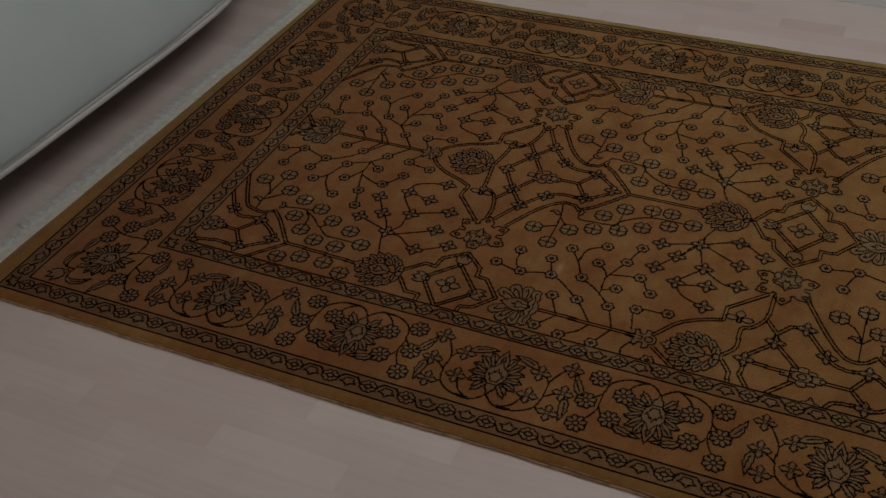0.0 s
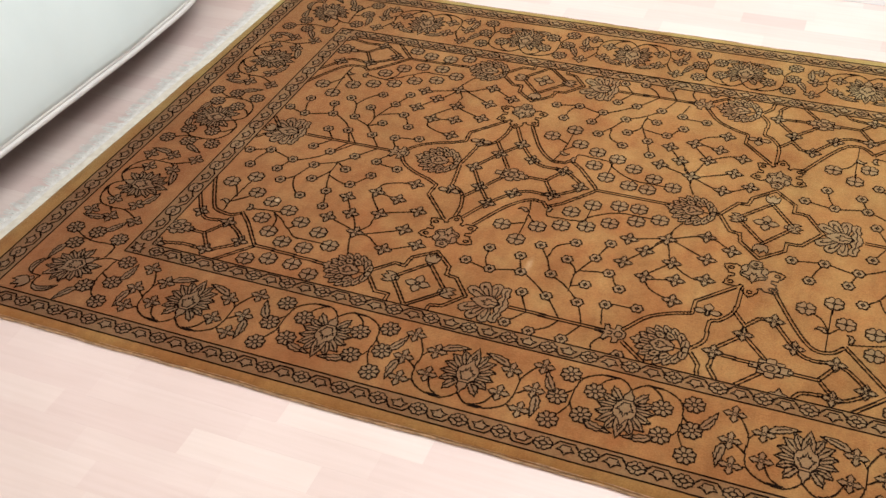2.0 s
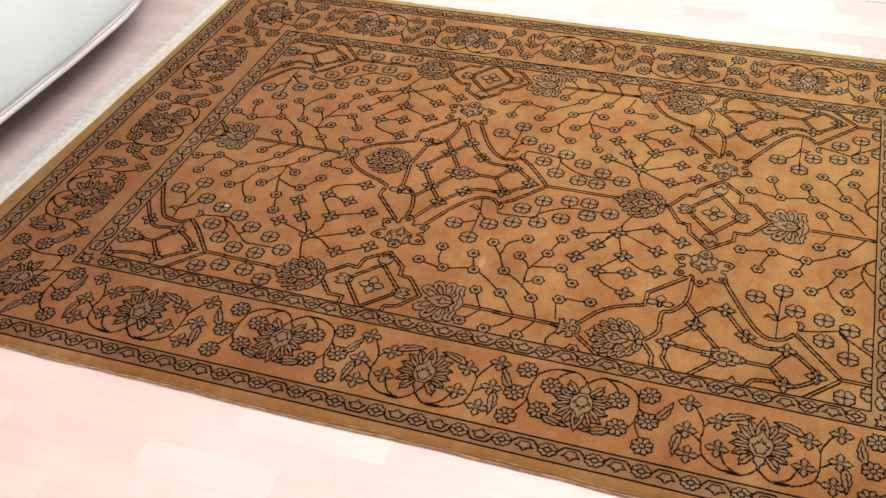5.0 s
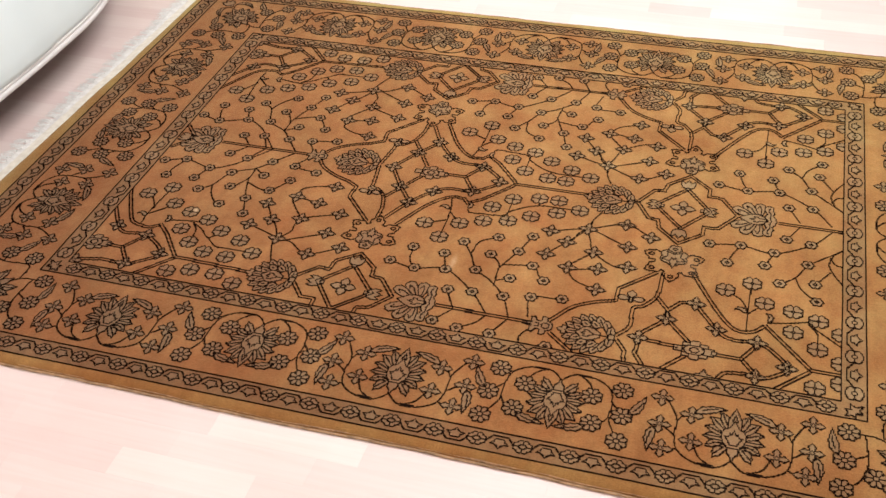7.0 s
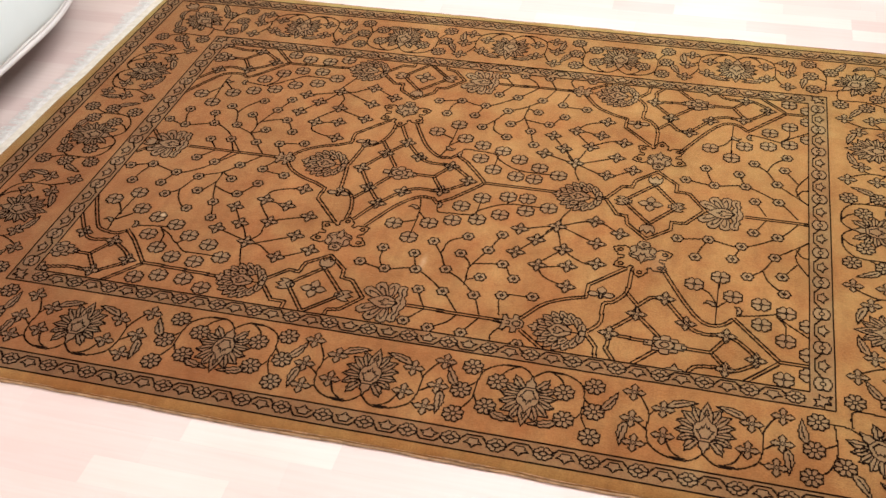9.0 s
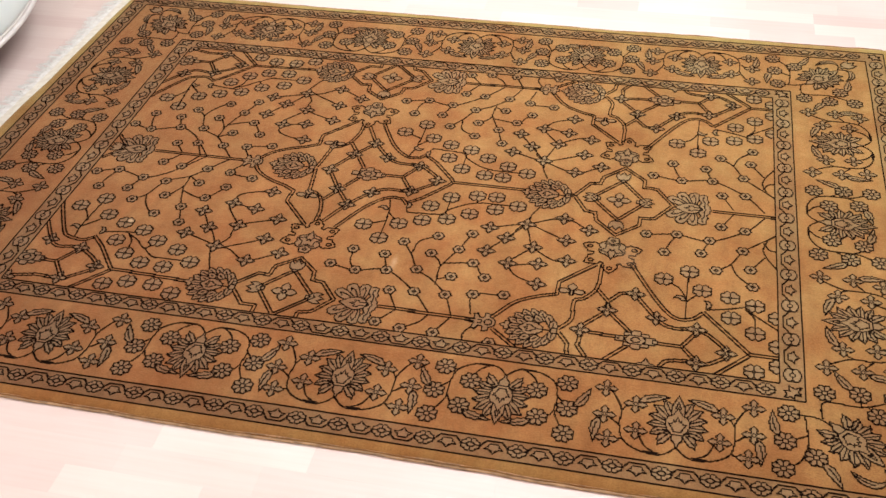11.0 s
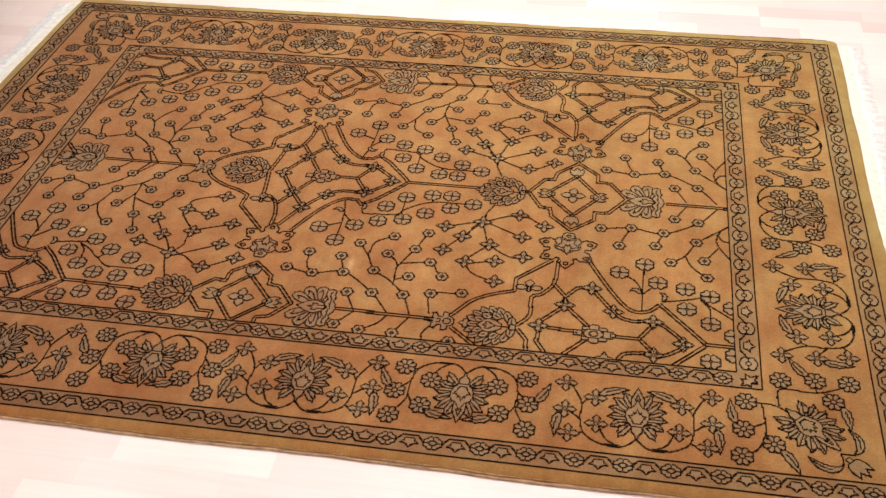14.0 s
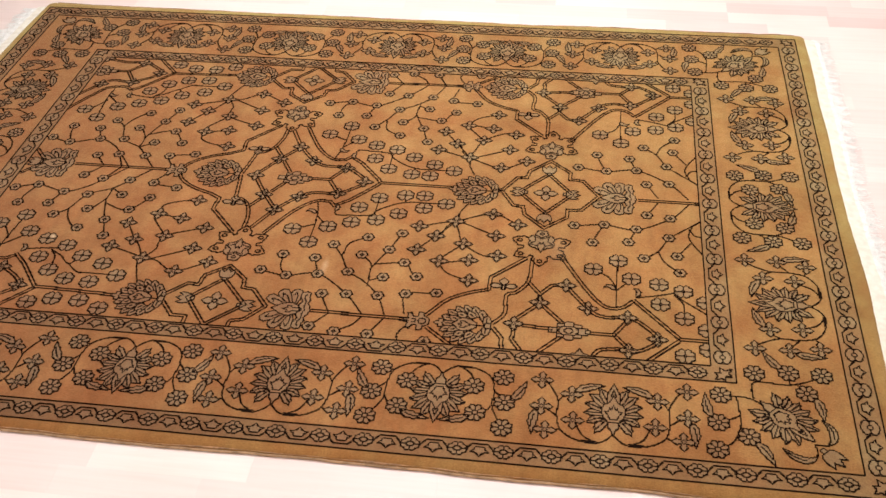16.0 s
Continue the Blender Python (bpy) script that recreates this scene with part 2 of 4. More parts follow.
def wall_with_opening(name, along_y, at, a0, a1, o0, o1, label):
    """A wall with one window opening, of four blocks in one mesh, at the plane `at`, outwards."""
    bm = bmesh.new()
    for u0, u1, z0, z1 in ((a0, o0, -0.004, ROOM_H), (o1, a1, -0.004, ROOM_H), (o0, o1, -0.004, WIN_Z0), (o0, o1, WIN_Z1, ROOM_H)):
        p0, p1 = (at, at + T_WALL) if along_y else (at - T_WALL, at)
        x0, x1, y0, y1 = (p0, p1, u0, u1) if along_y else (u0, u1, p0, p1)
        bmesh.ops.create_cube(bm, size=1.0, matrix=Matrix.LocRotScale(((x0 + x1) / 2, (y0 + y1) / 2, (z0 + z1) / 2), None, (x1 - x0, y1 - y0, z1 - z0)))
    return structure(name, bm, MAT_WALL, label, "wall")


structure("wall_east", box(ROOM_X1, ROOM_X1 + T_WALL, ROOM_Y0, ROOM_Y1, -0.004, ROOM_H), MAT_WALL, "plain white wall of the room", "wall")
wall_with_opening("wall_south", False, ROOM_Y0, ROOM_X0 - T_WALL, ROOM_X1 + T_WALL, BACK_X0, BACK_X1, "plain white wall, unseen, with a window opening added for light")


def baseboard():
    """A moulded white skirting along the wall behind the rug."""
    prof = ((0.0, 0.0), (0.016, 0.0), (0.016, 0.055), (0.012, 0.064), (0.008, 0.070), (0.0, 0.072))
    verts, faces = [], []
    for x in (ROOM_X0, ROOM_X1):
        verts += [(x, ROOM_Y1 - 0.001 - d, 0.001 + z) for d, z in prof]
    n = len(prof)
    faces += [(i, i + 1, n + i + 1, n + i) for i in range(n - 1)] + [tuple(range(n)), tuple(range(2 * n - 1, n - 1, -1))]
    ob = mesh_object("baseboard", verts, faces, [MAT_TRIM])
    tagged(ob, "white glossy painted baseboard along the wall", "baseboard", kind="structure")


baseboard()


def added_ceiling_lamp():
    """An unseen square flush lamp, added to house the overhead light: a tray on the ceiling with an open underside."""
    root = tagged(new("added_ceiling_lamp"), "unseen square white flush ceiling lamp, added over the rug for light", "lamp")
    root.location = (1.22, 0.38, ROOM_H)
    bm = bmesh.new()
    for x0, x1, y0, y1, z0, z1 in ((-0.78, 0.78, -0.78, 0.78, -0.03, -0.001), (-0.80, -0.78, -0.80, 0.80, -0.15, -0.001), (0.78, 0.80, -0.80, 0.80, -0.15, -0.001),
                                   (-0.78, 0.78, -0.80, -0.78, -0.15, -0.001), (-0.78, 0.78, 0.78, 0.80, -0.15, -0.001)):
        bmesh.ops.create_cube(bm, size=1.0, matrix=Matrix.LocRotScale(((x0 + x1) / 2, (y0 + y1) / 2, (z0 + z1) / 2), None, (x1 - x0, y1 - y0, z1 - z0)))
    part("housing", bm, MAT_TRIM, root)


added_ceiling_lamp()


# ---------------------------------------------------------------- sofa
SOFA_RISE = 0.022                           # the seam hangs a hand above the floor


def sofa_front(y):
    """The plan line of the sofa's front seam: hardly bowed, then rounding off towards its far corner."""
    y = 0.994 * y + 0.028
    if y < 0.22:
        return -0.363 - 0.020 * ((0.22 - y) / 0.8) ** 2
    return -0.363 - 0.052 * ((y - 0.22) / 0.32) ** 2.2


def build_sofa():
    root = tagged(new("sofa"), "white leather sofa with rounded corner and piped bottom seam", "sofa")
    plan = [(sofa_front(y), y) for y in np.linspace(-1.40, 0.79, 56)]
    x1, y1 = plan[-1]
    for k in range(1, 13):                                   # far corner
        a = k / 12 * math.pi / 2
        plan.append((x1 - 0.34 * (1 - math.cos(a)) - 0.10 * math.sin(a) * (1 - k / 12), y1 + 0.24 * math.sin(a)))
    plan += [(-1.00, y1 + 0.24)] + [(-1.10 - 0.24 * math.sin(a), y1 + 0.24 * math.cos(a)) for a in np.linspace(0.1, 1.57, 8)]
    plan += [(-1.34, y) for y in np.linspace(y1 - 0.15, -1.40, 7)] + [(-1.10 - 0.24 * math.cos(a), -1.46 - 0.24 * math.sin(a)) for a in np.linspace(0.0, 1.5, 8)] + [(-0.95, -1.70)]
    x0, y0 = plan[0]
    for k in range(1, 8):
        a = k / 8 * math.pi / 2
        plan.append((-0.78 + (x0 + 0.78) * math.sin(a), y0 - 0.30 * math.cos(a)))
    plan = np.array(plan)
    tan = np.roll(plan, -1, 0) - np.roll(plan, 1, 0)
    tan /= np.linalg.norm(tan, axis=1)[:, None]
    out = np.stack([tan[:, 1], -tan[:, 0]], 1)
    n = len(plan)

    def sweep(name, prof, mat, close, label="", wave=0.0, on=None):
        verts, faces = [], []
        for d, z in prof:
            for i, (p, o) in enumerate(zip(plan, out)):
                w = wave * noise.noise((p[0] * 5, p[1] * 5, z * 4))
                verts.append((p[0] + o[0] * (d + w), p[1] + o[1] * (d + w), z + SOFA_RISE))
        m = len(prof)
        for j in range(m if close else m - 1):
            for i in range(n):
                a, b = j * n + i, j * n + (i + 1) % n
                k = (j + 1) % m * n
                faces.append((a, b, k + (i + 1) % n, k + i))
        if not close:
            faces.append(tuple((m - 1) * n + i for i in range(n)))
        return mesh_object(name, verts, faces, [mat], None, on or root, True, label)

    body = [(-0.014, 0.121), (-0.008, 0.128), (-0.001, 0.136), (0.001, 0.148), (-0.003, 0.180), (-0.010, 0.220), (-0.019, 0.265), (-0.030, 0.312), (-0.043, 0.358),
            (-0.058, 0.410), (-0.076, 0.468), (-0.098, 0.520), (-0.122, 0.555), (-0.145, 0.572)]
    cover = sweep("body", body, MAT_LEATHER, False, "smooth bulging white leather cover", 0.006)

    def tube(r, d, z):
        return [(d + r * math.cos(a), z + r * math.sin(a)) for a in np.linspace(0, 2 * math.pi, 11)[:-1]]

    sweep("piping", tube(0.0078, -0.002, 0.1165), MAT_PIPING, True, "off-white leather piping", 0.002, cover)
    sweep("seam_welt", tube(0.0050, -0.007, 0.1275), MAT_PIPING, True, "narrow stitched welt above the piping", 0.002, cover)
    sweep("underside", [(-0.010, 0.113), (-0.03, 0.110), (-0.10, 0.110), (-0.28, 0.110)], MAT_UNDER, False, "brown cloth lining")
    for x, y in ((-0.75, -1.30), (-0.75, 0.62), (-1.22, -1.30), (-1.22, 0.62)):
        bm = bmesh.new()
        bmesh.ops.create_cone(bm, cap_ends=True, segments=16, radius1=0.022, radius2=0.030, depth=0.110 + SOFA_RISE, matrix=Matrix.Translation((x, y, 0.055 + SOFA_RISE / 2)))
        part("leg", bm, MAT_LEG, root, "short dark wooden leg")


build_sofa()

# ---------------------------------------------------------------- rug: pile, selvedge and fringe
KNOT = 0.0024                                # pitch of the knots
CX = 0.875                                   # middle of the rug along x; its long axis lies on y = 0
TOP = 0.011                                  # height of the pile
HALF = {"edge": (1.163, 0.853), "outer": (1.131, 0.817), "outer_in": (1.081, 0.768), "inner": (0.875, 0.570), "field": (0.828, 0.529)}

rug = tagged(new("rug"), "rust and ochre knotted wool rug with dark floral vine pattern", "rug")
rug.location = (CX, 0.0, 0.0)


def edge_x(y, side):
    """The rug's ends are not quite square to its length."""
    lean = -0.010 + 0.022 * y if side < 0 else 0.002 + 0.010 * math.exp(-((y + 0.27) / 0.14) ** 2)
    return side * HALF["edge"][0] + lean + 0.003 * noise.noise((side * 7.1, y * 5.0, 2.0))


def edge_y(x, side):
    sag = -0.004 * math.cos(x * 2.2) if side > 0 else 0.0
    return side * (HALF["edge"][1] - (0.009 if side < 0 else 0.0) + sag + 0.0045 * noise.noise((x * 4.0, side * 3.3, 5.0)) + 0.0022 * noise.noise((x * 11.0, side * 3.3, 1.0)))


def build_pile():
    """One sheet of pile, its rows of faces split at the bands, with a rounded and slightly wavy rim."""
    def cuts(kind):
        bands = [HALF[k][kind] for k in ("outer", "outer_in", "inner", "field")]
        inner = HALF["field"][kind]
        pos = bands + list(np.linspace(0, inner, 15)[:-1]) + list(np.linspace(bands[2], bands[1], 6)[1:-1])
        pos = sorted(set(round(p, 5) for p in pos))
        return [-p for p in reversed(pos) if p > 0] + pos

    xs, ys = cuts(0), cuts(1)
    rim = ((0.020, TOP), (0.012, TOP - 0.0014), (0.005, TOP - 0.0038), (0.001, TOP - 0.0066), (0.001, 0.0005))
    nx, ny = len(xs) + 2 * len(rim), len(ys) + 2 * len(rim)
    verts, faces, index = [], [], []
    for j in range(ny):
        for i in range(nx):
            ri = len(rim) - 1 - i if i < len(rim) else i - nx + len(rim)
            rj = len(rim) - 1 - j if j < len(rim) else j - ny + len(rim)
            ei, ej = i < len(rim) or i >= nx - len(rim), j < len(rim) or j >= ny - len(rim)
            x = (-1 if i < len(rim) else 1) if ei else xs[i - len(rim)]
            y = (-1 if j < len(rim) else 1) if ej else ys[j - len(rim)]
            z = TOP
            yy = y * HALF["edge"][1] if ej else y
            xx = x * HALF["edge"][0] if ei else x
            if ei:
                xx = edge_x(yy, x) - x * rim[ri][0]
                z = min(z, rim[ri][1])
            if ej:
                yy = edge_y(xx, y) - y * rim[rj][0]
                z = min(z, rim[rj][1])
            if ei or ej:
                z += 0.0012 * noise.noise((xx * 6, yy * 6, 0.3)) * (1 if z > 0.003 else 0)
            cx, cy = abs(edge_x(yy, math.copysign(1, xx))) - 0.026, abs(edge_y(xx, math.copysign(1, yy))) - 0.026
            px, py = abs(xx) - cx, abs(yy) - cy                # rounded corners
            if px > 0 and py > 0:
                far = math.hypot(px, py) / max(px, py)
                xx, yy = math.copysign(cx + px / far, xx), math.copysign(cy + py / far, yy)
            verts.append((xx, yy, z))
    for j in range(ny - 1):
        for i in range(nx - 1):
            q = (j * nx + i, j * nx + i + 1, (j + 1) * nx + i + 1, (j + 1) * nx + i)
            faces.append(q)
            mx, my = abs(sum(verts[k][0] for k in q) / 4), abs(sum(verts[k][1] for k in q) / 4)
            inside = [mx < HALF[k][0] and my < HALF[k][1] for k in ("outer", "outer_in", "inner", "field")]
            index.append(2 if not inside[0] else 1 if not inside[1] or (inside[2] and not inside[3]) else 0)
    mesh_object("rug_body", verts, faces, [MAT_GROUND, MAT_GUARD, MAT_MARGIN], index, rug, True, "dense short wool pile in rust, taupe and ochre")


def cord(name, path, r, mat, parent, label="", sides=8, twist=0.0, fray=0.0):
    path = [Vector(p) for p in path]
    verts, faces = [], []
    for i, p in enumerate(path):
        d = (path[min(i + 1, len(path) - 1)] - path[max(i - 1, 0)]).normalized()
        s = d.cross(Vector((0, 0, 1)))
        s = s.normalized() if s.length > 1e-6 else Vector((1, 0, 0))
        u = s.cross(d)
        for k in range(sides):
            a = 2 * math.pi * k / sides
            rr = r * (1 + twist * math.sin(3 * a + i * 0.9)) * max(0.05, 1 - fray * (0.5 + noise.noise((p.x * 16, p.y * 16, 9.0))))
            verts.append(p + s * math.cos(a) * rr + u * math.sin(a) * rr)
    for i in range(len(path) - 1):
        for k in range(sides):
            faces.append((i * sides + k, i * sides + (k + 1) % sides, (i + 1) * sides + (k + 1) % sides, (i + 1) * sides + k))
    faces += [tuple(range(sides))[::-1], tuple(range((len(path) - 1) * sides, len(path) * sides))]
    return mesh_object(name, verts, faces, [mat], None, parent, True, label)


build_pile()
for side in (-1, 1):
    xs = np.linspace(edge_x(side * 0.85, -1) + 0.031, edge_x(side * 0.85, 1) - 0.031, 240)
    line = [(x, edge_y(x, side) + side * (0.0012 * noise.noise((x * 9, side, 4.0)) - 0.0002), 0.0027) for x in xs]
    cord("selvedge", line, 0.0026, MAT_CORD, rug, "tan overcast edge cord", 8, 0.22)
    line = [(x, edge_y(x, side) - side * (0.0035 + 0.0016 * noise.noise((x * 7, side, 8.0))), 0.0068 + 0.0006 * noise.noise((x * 14, side, 1.0))) for x in xs]
    cord("edge_rib", line, 0.0017, MAT_RIB, rug, "paler raised rib along the edge, worn away in places", 6, 0.3, 1.1)


def build_fringe():
    """A cream woven end band and a row of knotted cotton tassels at each end: threads that draw together in a knot and spread again."""
    rng = random.Random(7)
    kinds = []
    for v in range(8):
        verts, faces = [], []
        length, knot_at = rng.uniform(0.044, 0.056), rng.uniform(0.018, 0.029)
        sway = rng.uniform(-0.005, 0.005)
        for s in range(22):
            start, end = (s / 21 - 0.5) * 0.025 + rng.uniform(-0.001, 0.001), rng.uniform(-0.0065, 0.0065)
            reach, lift, half = length * rng.uniform(0.60, 1.12), rng.uniform(0.0001, 0.0007), rng.uniform(0.0004, 0.0008)
            base = len(verts)
            for k in range(8):
                t = k / 7
                x = reach * t
                if x < knot_at:
                    y = start * (1 - 0.55 * (x / knot_at) ** 1.3)
                else:
                    w = (x - knot_at) / (length - knot_at)
                    y = start * 0.45 + end * w ** 0.8 + sway * w * w
                z = 0.0018 + lift * math.sin(math.pi * min(t * 1.1, 1)) - 0.0014 * t
                verts += [(x, y - half, z), (x, y, z + 0.6 * half), (x, y + half, z)]
            for k in range(7):
                a = base + 3 * k
                faces += [(a, a + 1, a + 4, a + 3), (a + 1, a + 2, a + 5, a + 4)]
        base = len(verts)
        for i in range(5):
            for k in range(6):
                th, ph = math.pi * i / 4, 2 * math.pi * k / 6
                verts.append((knot_at + 0.0036 * math.cos(th), 0.0026 * math.sin(th) * math.cos(ph), 0.0022 + 0.0014 * math.sin(th) * math.sin(ph)))
        for i in range(4):
            for k in range(6):
                a, b = base + i * 6, base + (i + 1) * 6
                faces.append((a + k, a + (k + 1) % 6, b + (k + 1) % 6, b + k))
        me = bpy.data.meshes.new("tassel")
        me.from_pydata(verts, [], faces)
        me.materials.append(MAT_COTTON)
        me.polygons.foreach_set("use_smooth", np.ones(len(me.polygons), dtype=bool))
        kinds.append(me)
    for side in (-1, 1):
        ys = np.linspace(-0.824, 0.830, 90)
        verts, faces = [], []
        for y in ys:
            x = edge_x(y, side)
            for d, z in ((-0.006, 0.0070), (0.008, 0.0048), (0.021, 0.0032), (0.0265, 0.0016)):
                verts.append((x + side * (d + (0.0022 * noise.noise((y * 30, side, 0)) if d > 0.01 else 0)), y, z + 0.0006 * noise.noise((y * 50, d * 90, side))))
        for i in range(len(ys) - 1):
            for k in range(3):
                a = i * 4 + k
                q = (a, a + 4, a + 5, a + 1)
                faces.append(q if side < 0 else q[::-1])
        band = mesh_object("end_band", verts, faces, [MAT_BAND], None, rug, True, "cream flat-woven end band")
        y = -0.818
        while y < 0.826:
            t = new("tassel", rng.choice(kinds))
            t.parent = band
            t.matrix_local = pose(edge_x(y, side) + side * 0.019, y, 0, 0, 0, (0 if side > 0 else 180) + rng.uniform(-13, 13)) @ Matrix.Diagonal((rng.uniform(0.85, 1.12) * (1.0 if side < 0 else 0.85), rng.choice((-1, 1)) * rng.uniform(0.92, 1.2), 1, 1))
            y += rng.uniform(0.0104, 0.0136)


# ---------------------------------------------------------------- rug: the drawing, knot by knot
# Shapes are drawn in centimetres and then woven: every knot of the grid takes the colour that falls on it.
FILL, LINE = 1, 2


def inside(poly, px, py):
    hit = np.zeros(px.shape, bool)
    x1, y1 = poly[-1]
    for x2, y2 in poly:
        cross = (y1 > py) != (y2 > py)
        if y1 != y2:
            hit ^= cross & (px < (x2 - x1) * (py - y1) / (y2 - y1) + x1)
        x1, y1 = x2, y2
    return hit


def near(path, px, py, reach):
    hit = np.zeros(px.shape, bool)
    for (x1, y1), (x2, y2) in zip(path[:-1], path[1:]):
        dx, dy = x2 - x1, y2 - y1
        t = np.clip(((px - x1) * dx + (py - y1) * dy) / (dx * dx + dy * dy + 1e-9), 0, 1)
        hit |= (px - x1 - t * dx) ** 2 + (py - y1 - t * dy) ** 2 < reach * reach
    return hit


def weave(name, items, clip=None):
    """The mesh of a drawing: items, painted in order, are ("fill", polygon), ("line", path) or ("clear", polygon)."""
    k = KNOT * 100
    pts = np.concatenate([np.asarray(p, float) for _, p in items])
    i0, j0 = np.floor(pts.min(0) / k).astype(int) - 2
    i1, j1 = np.ceil(pts.max(0) / k).astype(int) + 2
    px, py = np.meshgrid(np.arange(i0, i1) * k, np.arange(j0, j1) * k)
    grid = np.zeros(px.shape, np.int8)
    for kind, p in items:
        p = [tuple(map(float, q)) for q in p]
        if kind == "line":
            grid[near(p, px, py, 0.57 * k)] = LINE
        else:
            grid[inside(p, px, py)] = FILL if kind == "fill" else 0
            if kind == "fill":
                grid[near(p + p[:1], px, py, 0.52 * k)] = LINE
    if clip is not None:
        grid[~clip(px, py)] = 0
    verts, faces, index = [], [], []
    for j in range(grid.shape[0]):
        row = grid[j]
        i = 0
        while i < len(row):
            v = row[i]
            e = i
            while e < len(row) and row[e] == v:
                e += 1
            if v:
                xa, xb, ya, yb = (i0 + i - 0.5) * KNOT, (i0 + e - 0.5) * KNOT, (j0 + j - 0.5) * KNOT, (j0 + j + 0.5) * KNOT
                z = 0.0011 if v == LINE else 0.0006
                b = len(verts)
                verts += [(xa, ya, z), (xb, ya, z), (xb, yb, z), (xa, yb, z)]
                faces.append((b, b + 1, b + 2, b + 3))
                index.append(1 if v == LINE else 0)
                if v == LINE:
                    verts += [(xa, ya, 0), (xb, ya, 0), (xb, yb, 0), (xa, yb, 0)]
                    faces += [(b + 4, b + 5, b + 1, b), (b + 5, b + 6, b + 2, b + 1), (b + 6, b + 7, b + 3, b + 2), (b + 7, b + 4, b, b + 3)]
                    index += [1] * 4
            i = e
    me = bpy.data.meshes.new(name)
    me.from_pydata(verts, [], faces)
    me.materials.append(MAT_FILL)
    me.materials.append(MAT_LINE)
    me.polygons.foreach_set("material_index", np.array(index, dtype=np.int32))
    me.update()
    return me


WOVEN, LAID = {}, [0]
LEVEL = {"vine": 0.0, "border_vine": 0.0, "lattice_line": 0.00015, "leaf": 0.0004, "guard_line": 0.0}


def turned(items, angle=0.0, flip=False):
    c, s = math.cos(radians(angle)), math.sin(radians(angle))
    out = []
    for kind, p in items:
        q = np.asarray(p, float) * ((-1, 1) if flip else (1, 1))
        out.append((kind, q @ np.array(((c, s), (-s, c)))))
    return out


def place(name, key, items, u, v, angle=0.0, flip=False, label="", clip=None):
    """Lays one woven motif on the rug at u, v in centimetres from the rug's middle; alike motifs share their mesh."""
    k = KNOT * 100
    u, v = round(u / k) * k, round(v / k) * k
    full = (key, round(angle), flip)
    if clip is not None:
        me = weave(name, turned(items, angle, flip), lambda px, py: clip(px + u, py + v))
    else:
        if full not in WOVEN:
            WOVEN[full] = weave(name, turned(items, angle, flip))
        me = WOVEN[full]
    ob = new(name, me)
    ob.parent = rug
    LAID[0] += 1
    ob.location = (u / 100, v / 100, TOP + LEVEL.get(name, 0.0006) + 0.00002 * (LAID[0] % 7))
    if label:
        tagged(ob, label)
    return ob


def smooth(points, step=0.5):
    """A soft line through a few points."""
    p = [np.array(q, float) for q in points]
    if len(p) < 3:
        return p
    p = [2 * p[0] - p[1]] + p + [2 * p[-1] - p[-2]]
    out = []
    for a, b, c, d in zip(p[:-3], p[1:-2], p[2:-1], p[3:]):
        n = max(2, int(np.linalg.norm(c - b) / step))
        for i in range(n):
            t = i / n
            out.append(0.5 * (2 * b + (c - a) * t + (2 * a - 5 * b + 4 * c - d) * t * t + (3 * b - a - 3 * c + d) * t ** 3))
    return out + [p[-2]]


def beside(points, d):
    """A line alongside another, at the distance d, mitred at its corners."""
    p = np.array(points, float)
    seg = np.diff(p, axis=0)
    nrm = np.stack([-seg[:, 1], seg[:, 0]], 1) / (np.linalg.norm(seg, axis=1)[:, None] + 1e-9)
    out = [p[0] + nrm[0] * d]
    for i in range(1, len(p) - 1):
        m = nrm[i - 1] + nrm[i]
        m /= max(0.35, m @ m / 2)
        out.append(p[i] + m * d)
    return out + [p[-1] + nrm[-1] * d]


def petal(angle, r0, r1, w, blunt=0.5, n=6, at=(0, 0)):
    """A petal that grows at an angle (0 is up, turning clockwise); blunt: where it is widest."""
    t = np.linspace(0, 1, n + 1)
    half = w / 2 * np.sin(math.pi * t ** (math.log(0.5) / math.log(blunt)))
    r = r0 + (r1 - r0) * t
    left = [(-h, q) for h, q in zip(half, r)]
    right = [(h, q) for h, q in zip(half, r)][::-1][1:-1]
    a = radians(angle)
    return [(at[0] + x * math.cos(a) + y * math.sin(a), at[1] - x * math.sin(a) + y * math.cos(a)) for x, y in left + right]


def ring(rx, ry, lobes=0, depth=0.0, phase=0.0, n=40, at=(0, 0)):
    out = []
    for i in range(n):
        a = 2 * math.pi * i / n
        k = 1 - depth * (1 - abs(math.sin((a + phase) * lobes / 2)) ** 0.7) if lobes else 1
        out.append((at[0] + rx * k * math.cos(a), at[1] + ry * k * math.sin(a)))
    return out


def ribbon(name, path, width):
    """A flat dark line of one or two knots, softly wavering, with a low rim."""
    w = width / 200
    p = [(x / 100, y / 100) for x, y in path]
    verts, faces = [], []
    for i, (x, y) in enumerate(p):
        (xa, ya), (xb, yb) = p[max(i - 1, 0)], p[min(i + 1, len(p) - 1)]
        d = math.hypot(xb - xa, yb - ya)
        nx, ny = -(yb - ya) / d * w, (xb - xa) / d * w
        verts += [(x - nx, y - ny, 0.0), (x - nx, y - ny, 0.0011), (x + nx, y + ny, 0.0011), (x + nx, y + ny, 0.0)]
    for i in range(len(p) - 1):
        for k in range(3):
            a = 4 * i + k
            faces.append((a, a + 4, a + 5, a + 1))
    ob = mesh_object(name, verts, faces, [MAT_LINE], None, rug)
    ob.location = (0.0, 0.0, TOP)
    return ob


def closed(p):
    return list(p) + [p[0]]


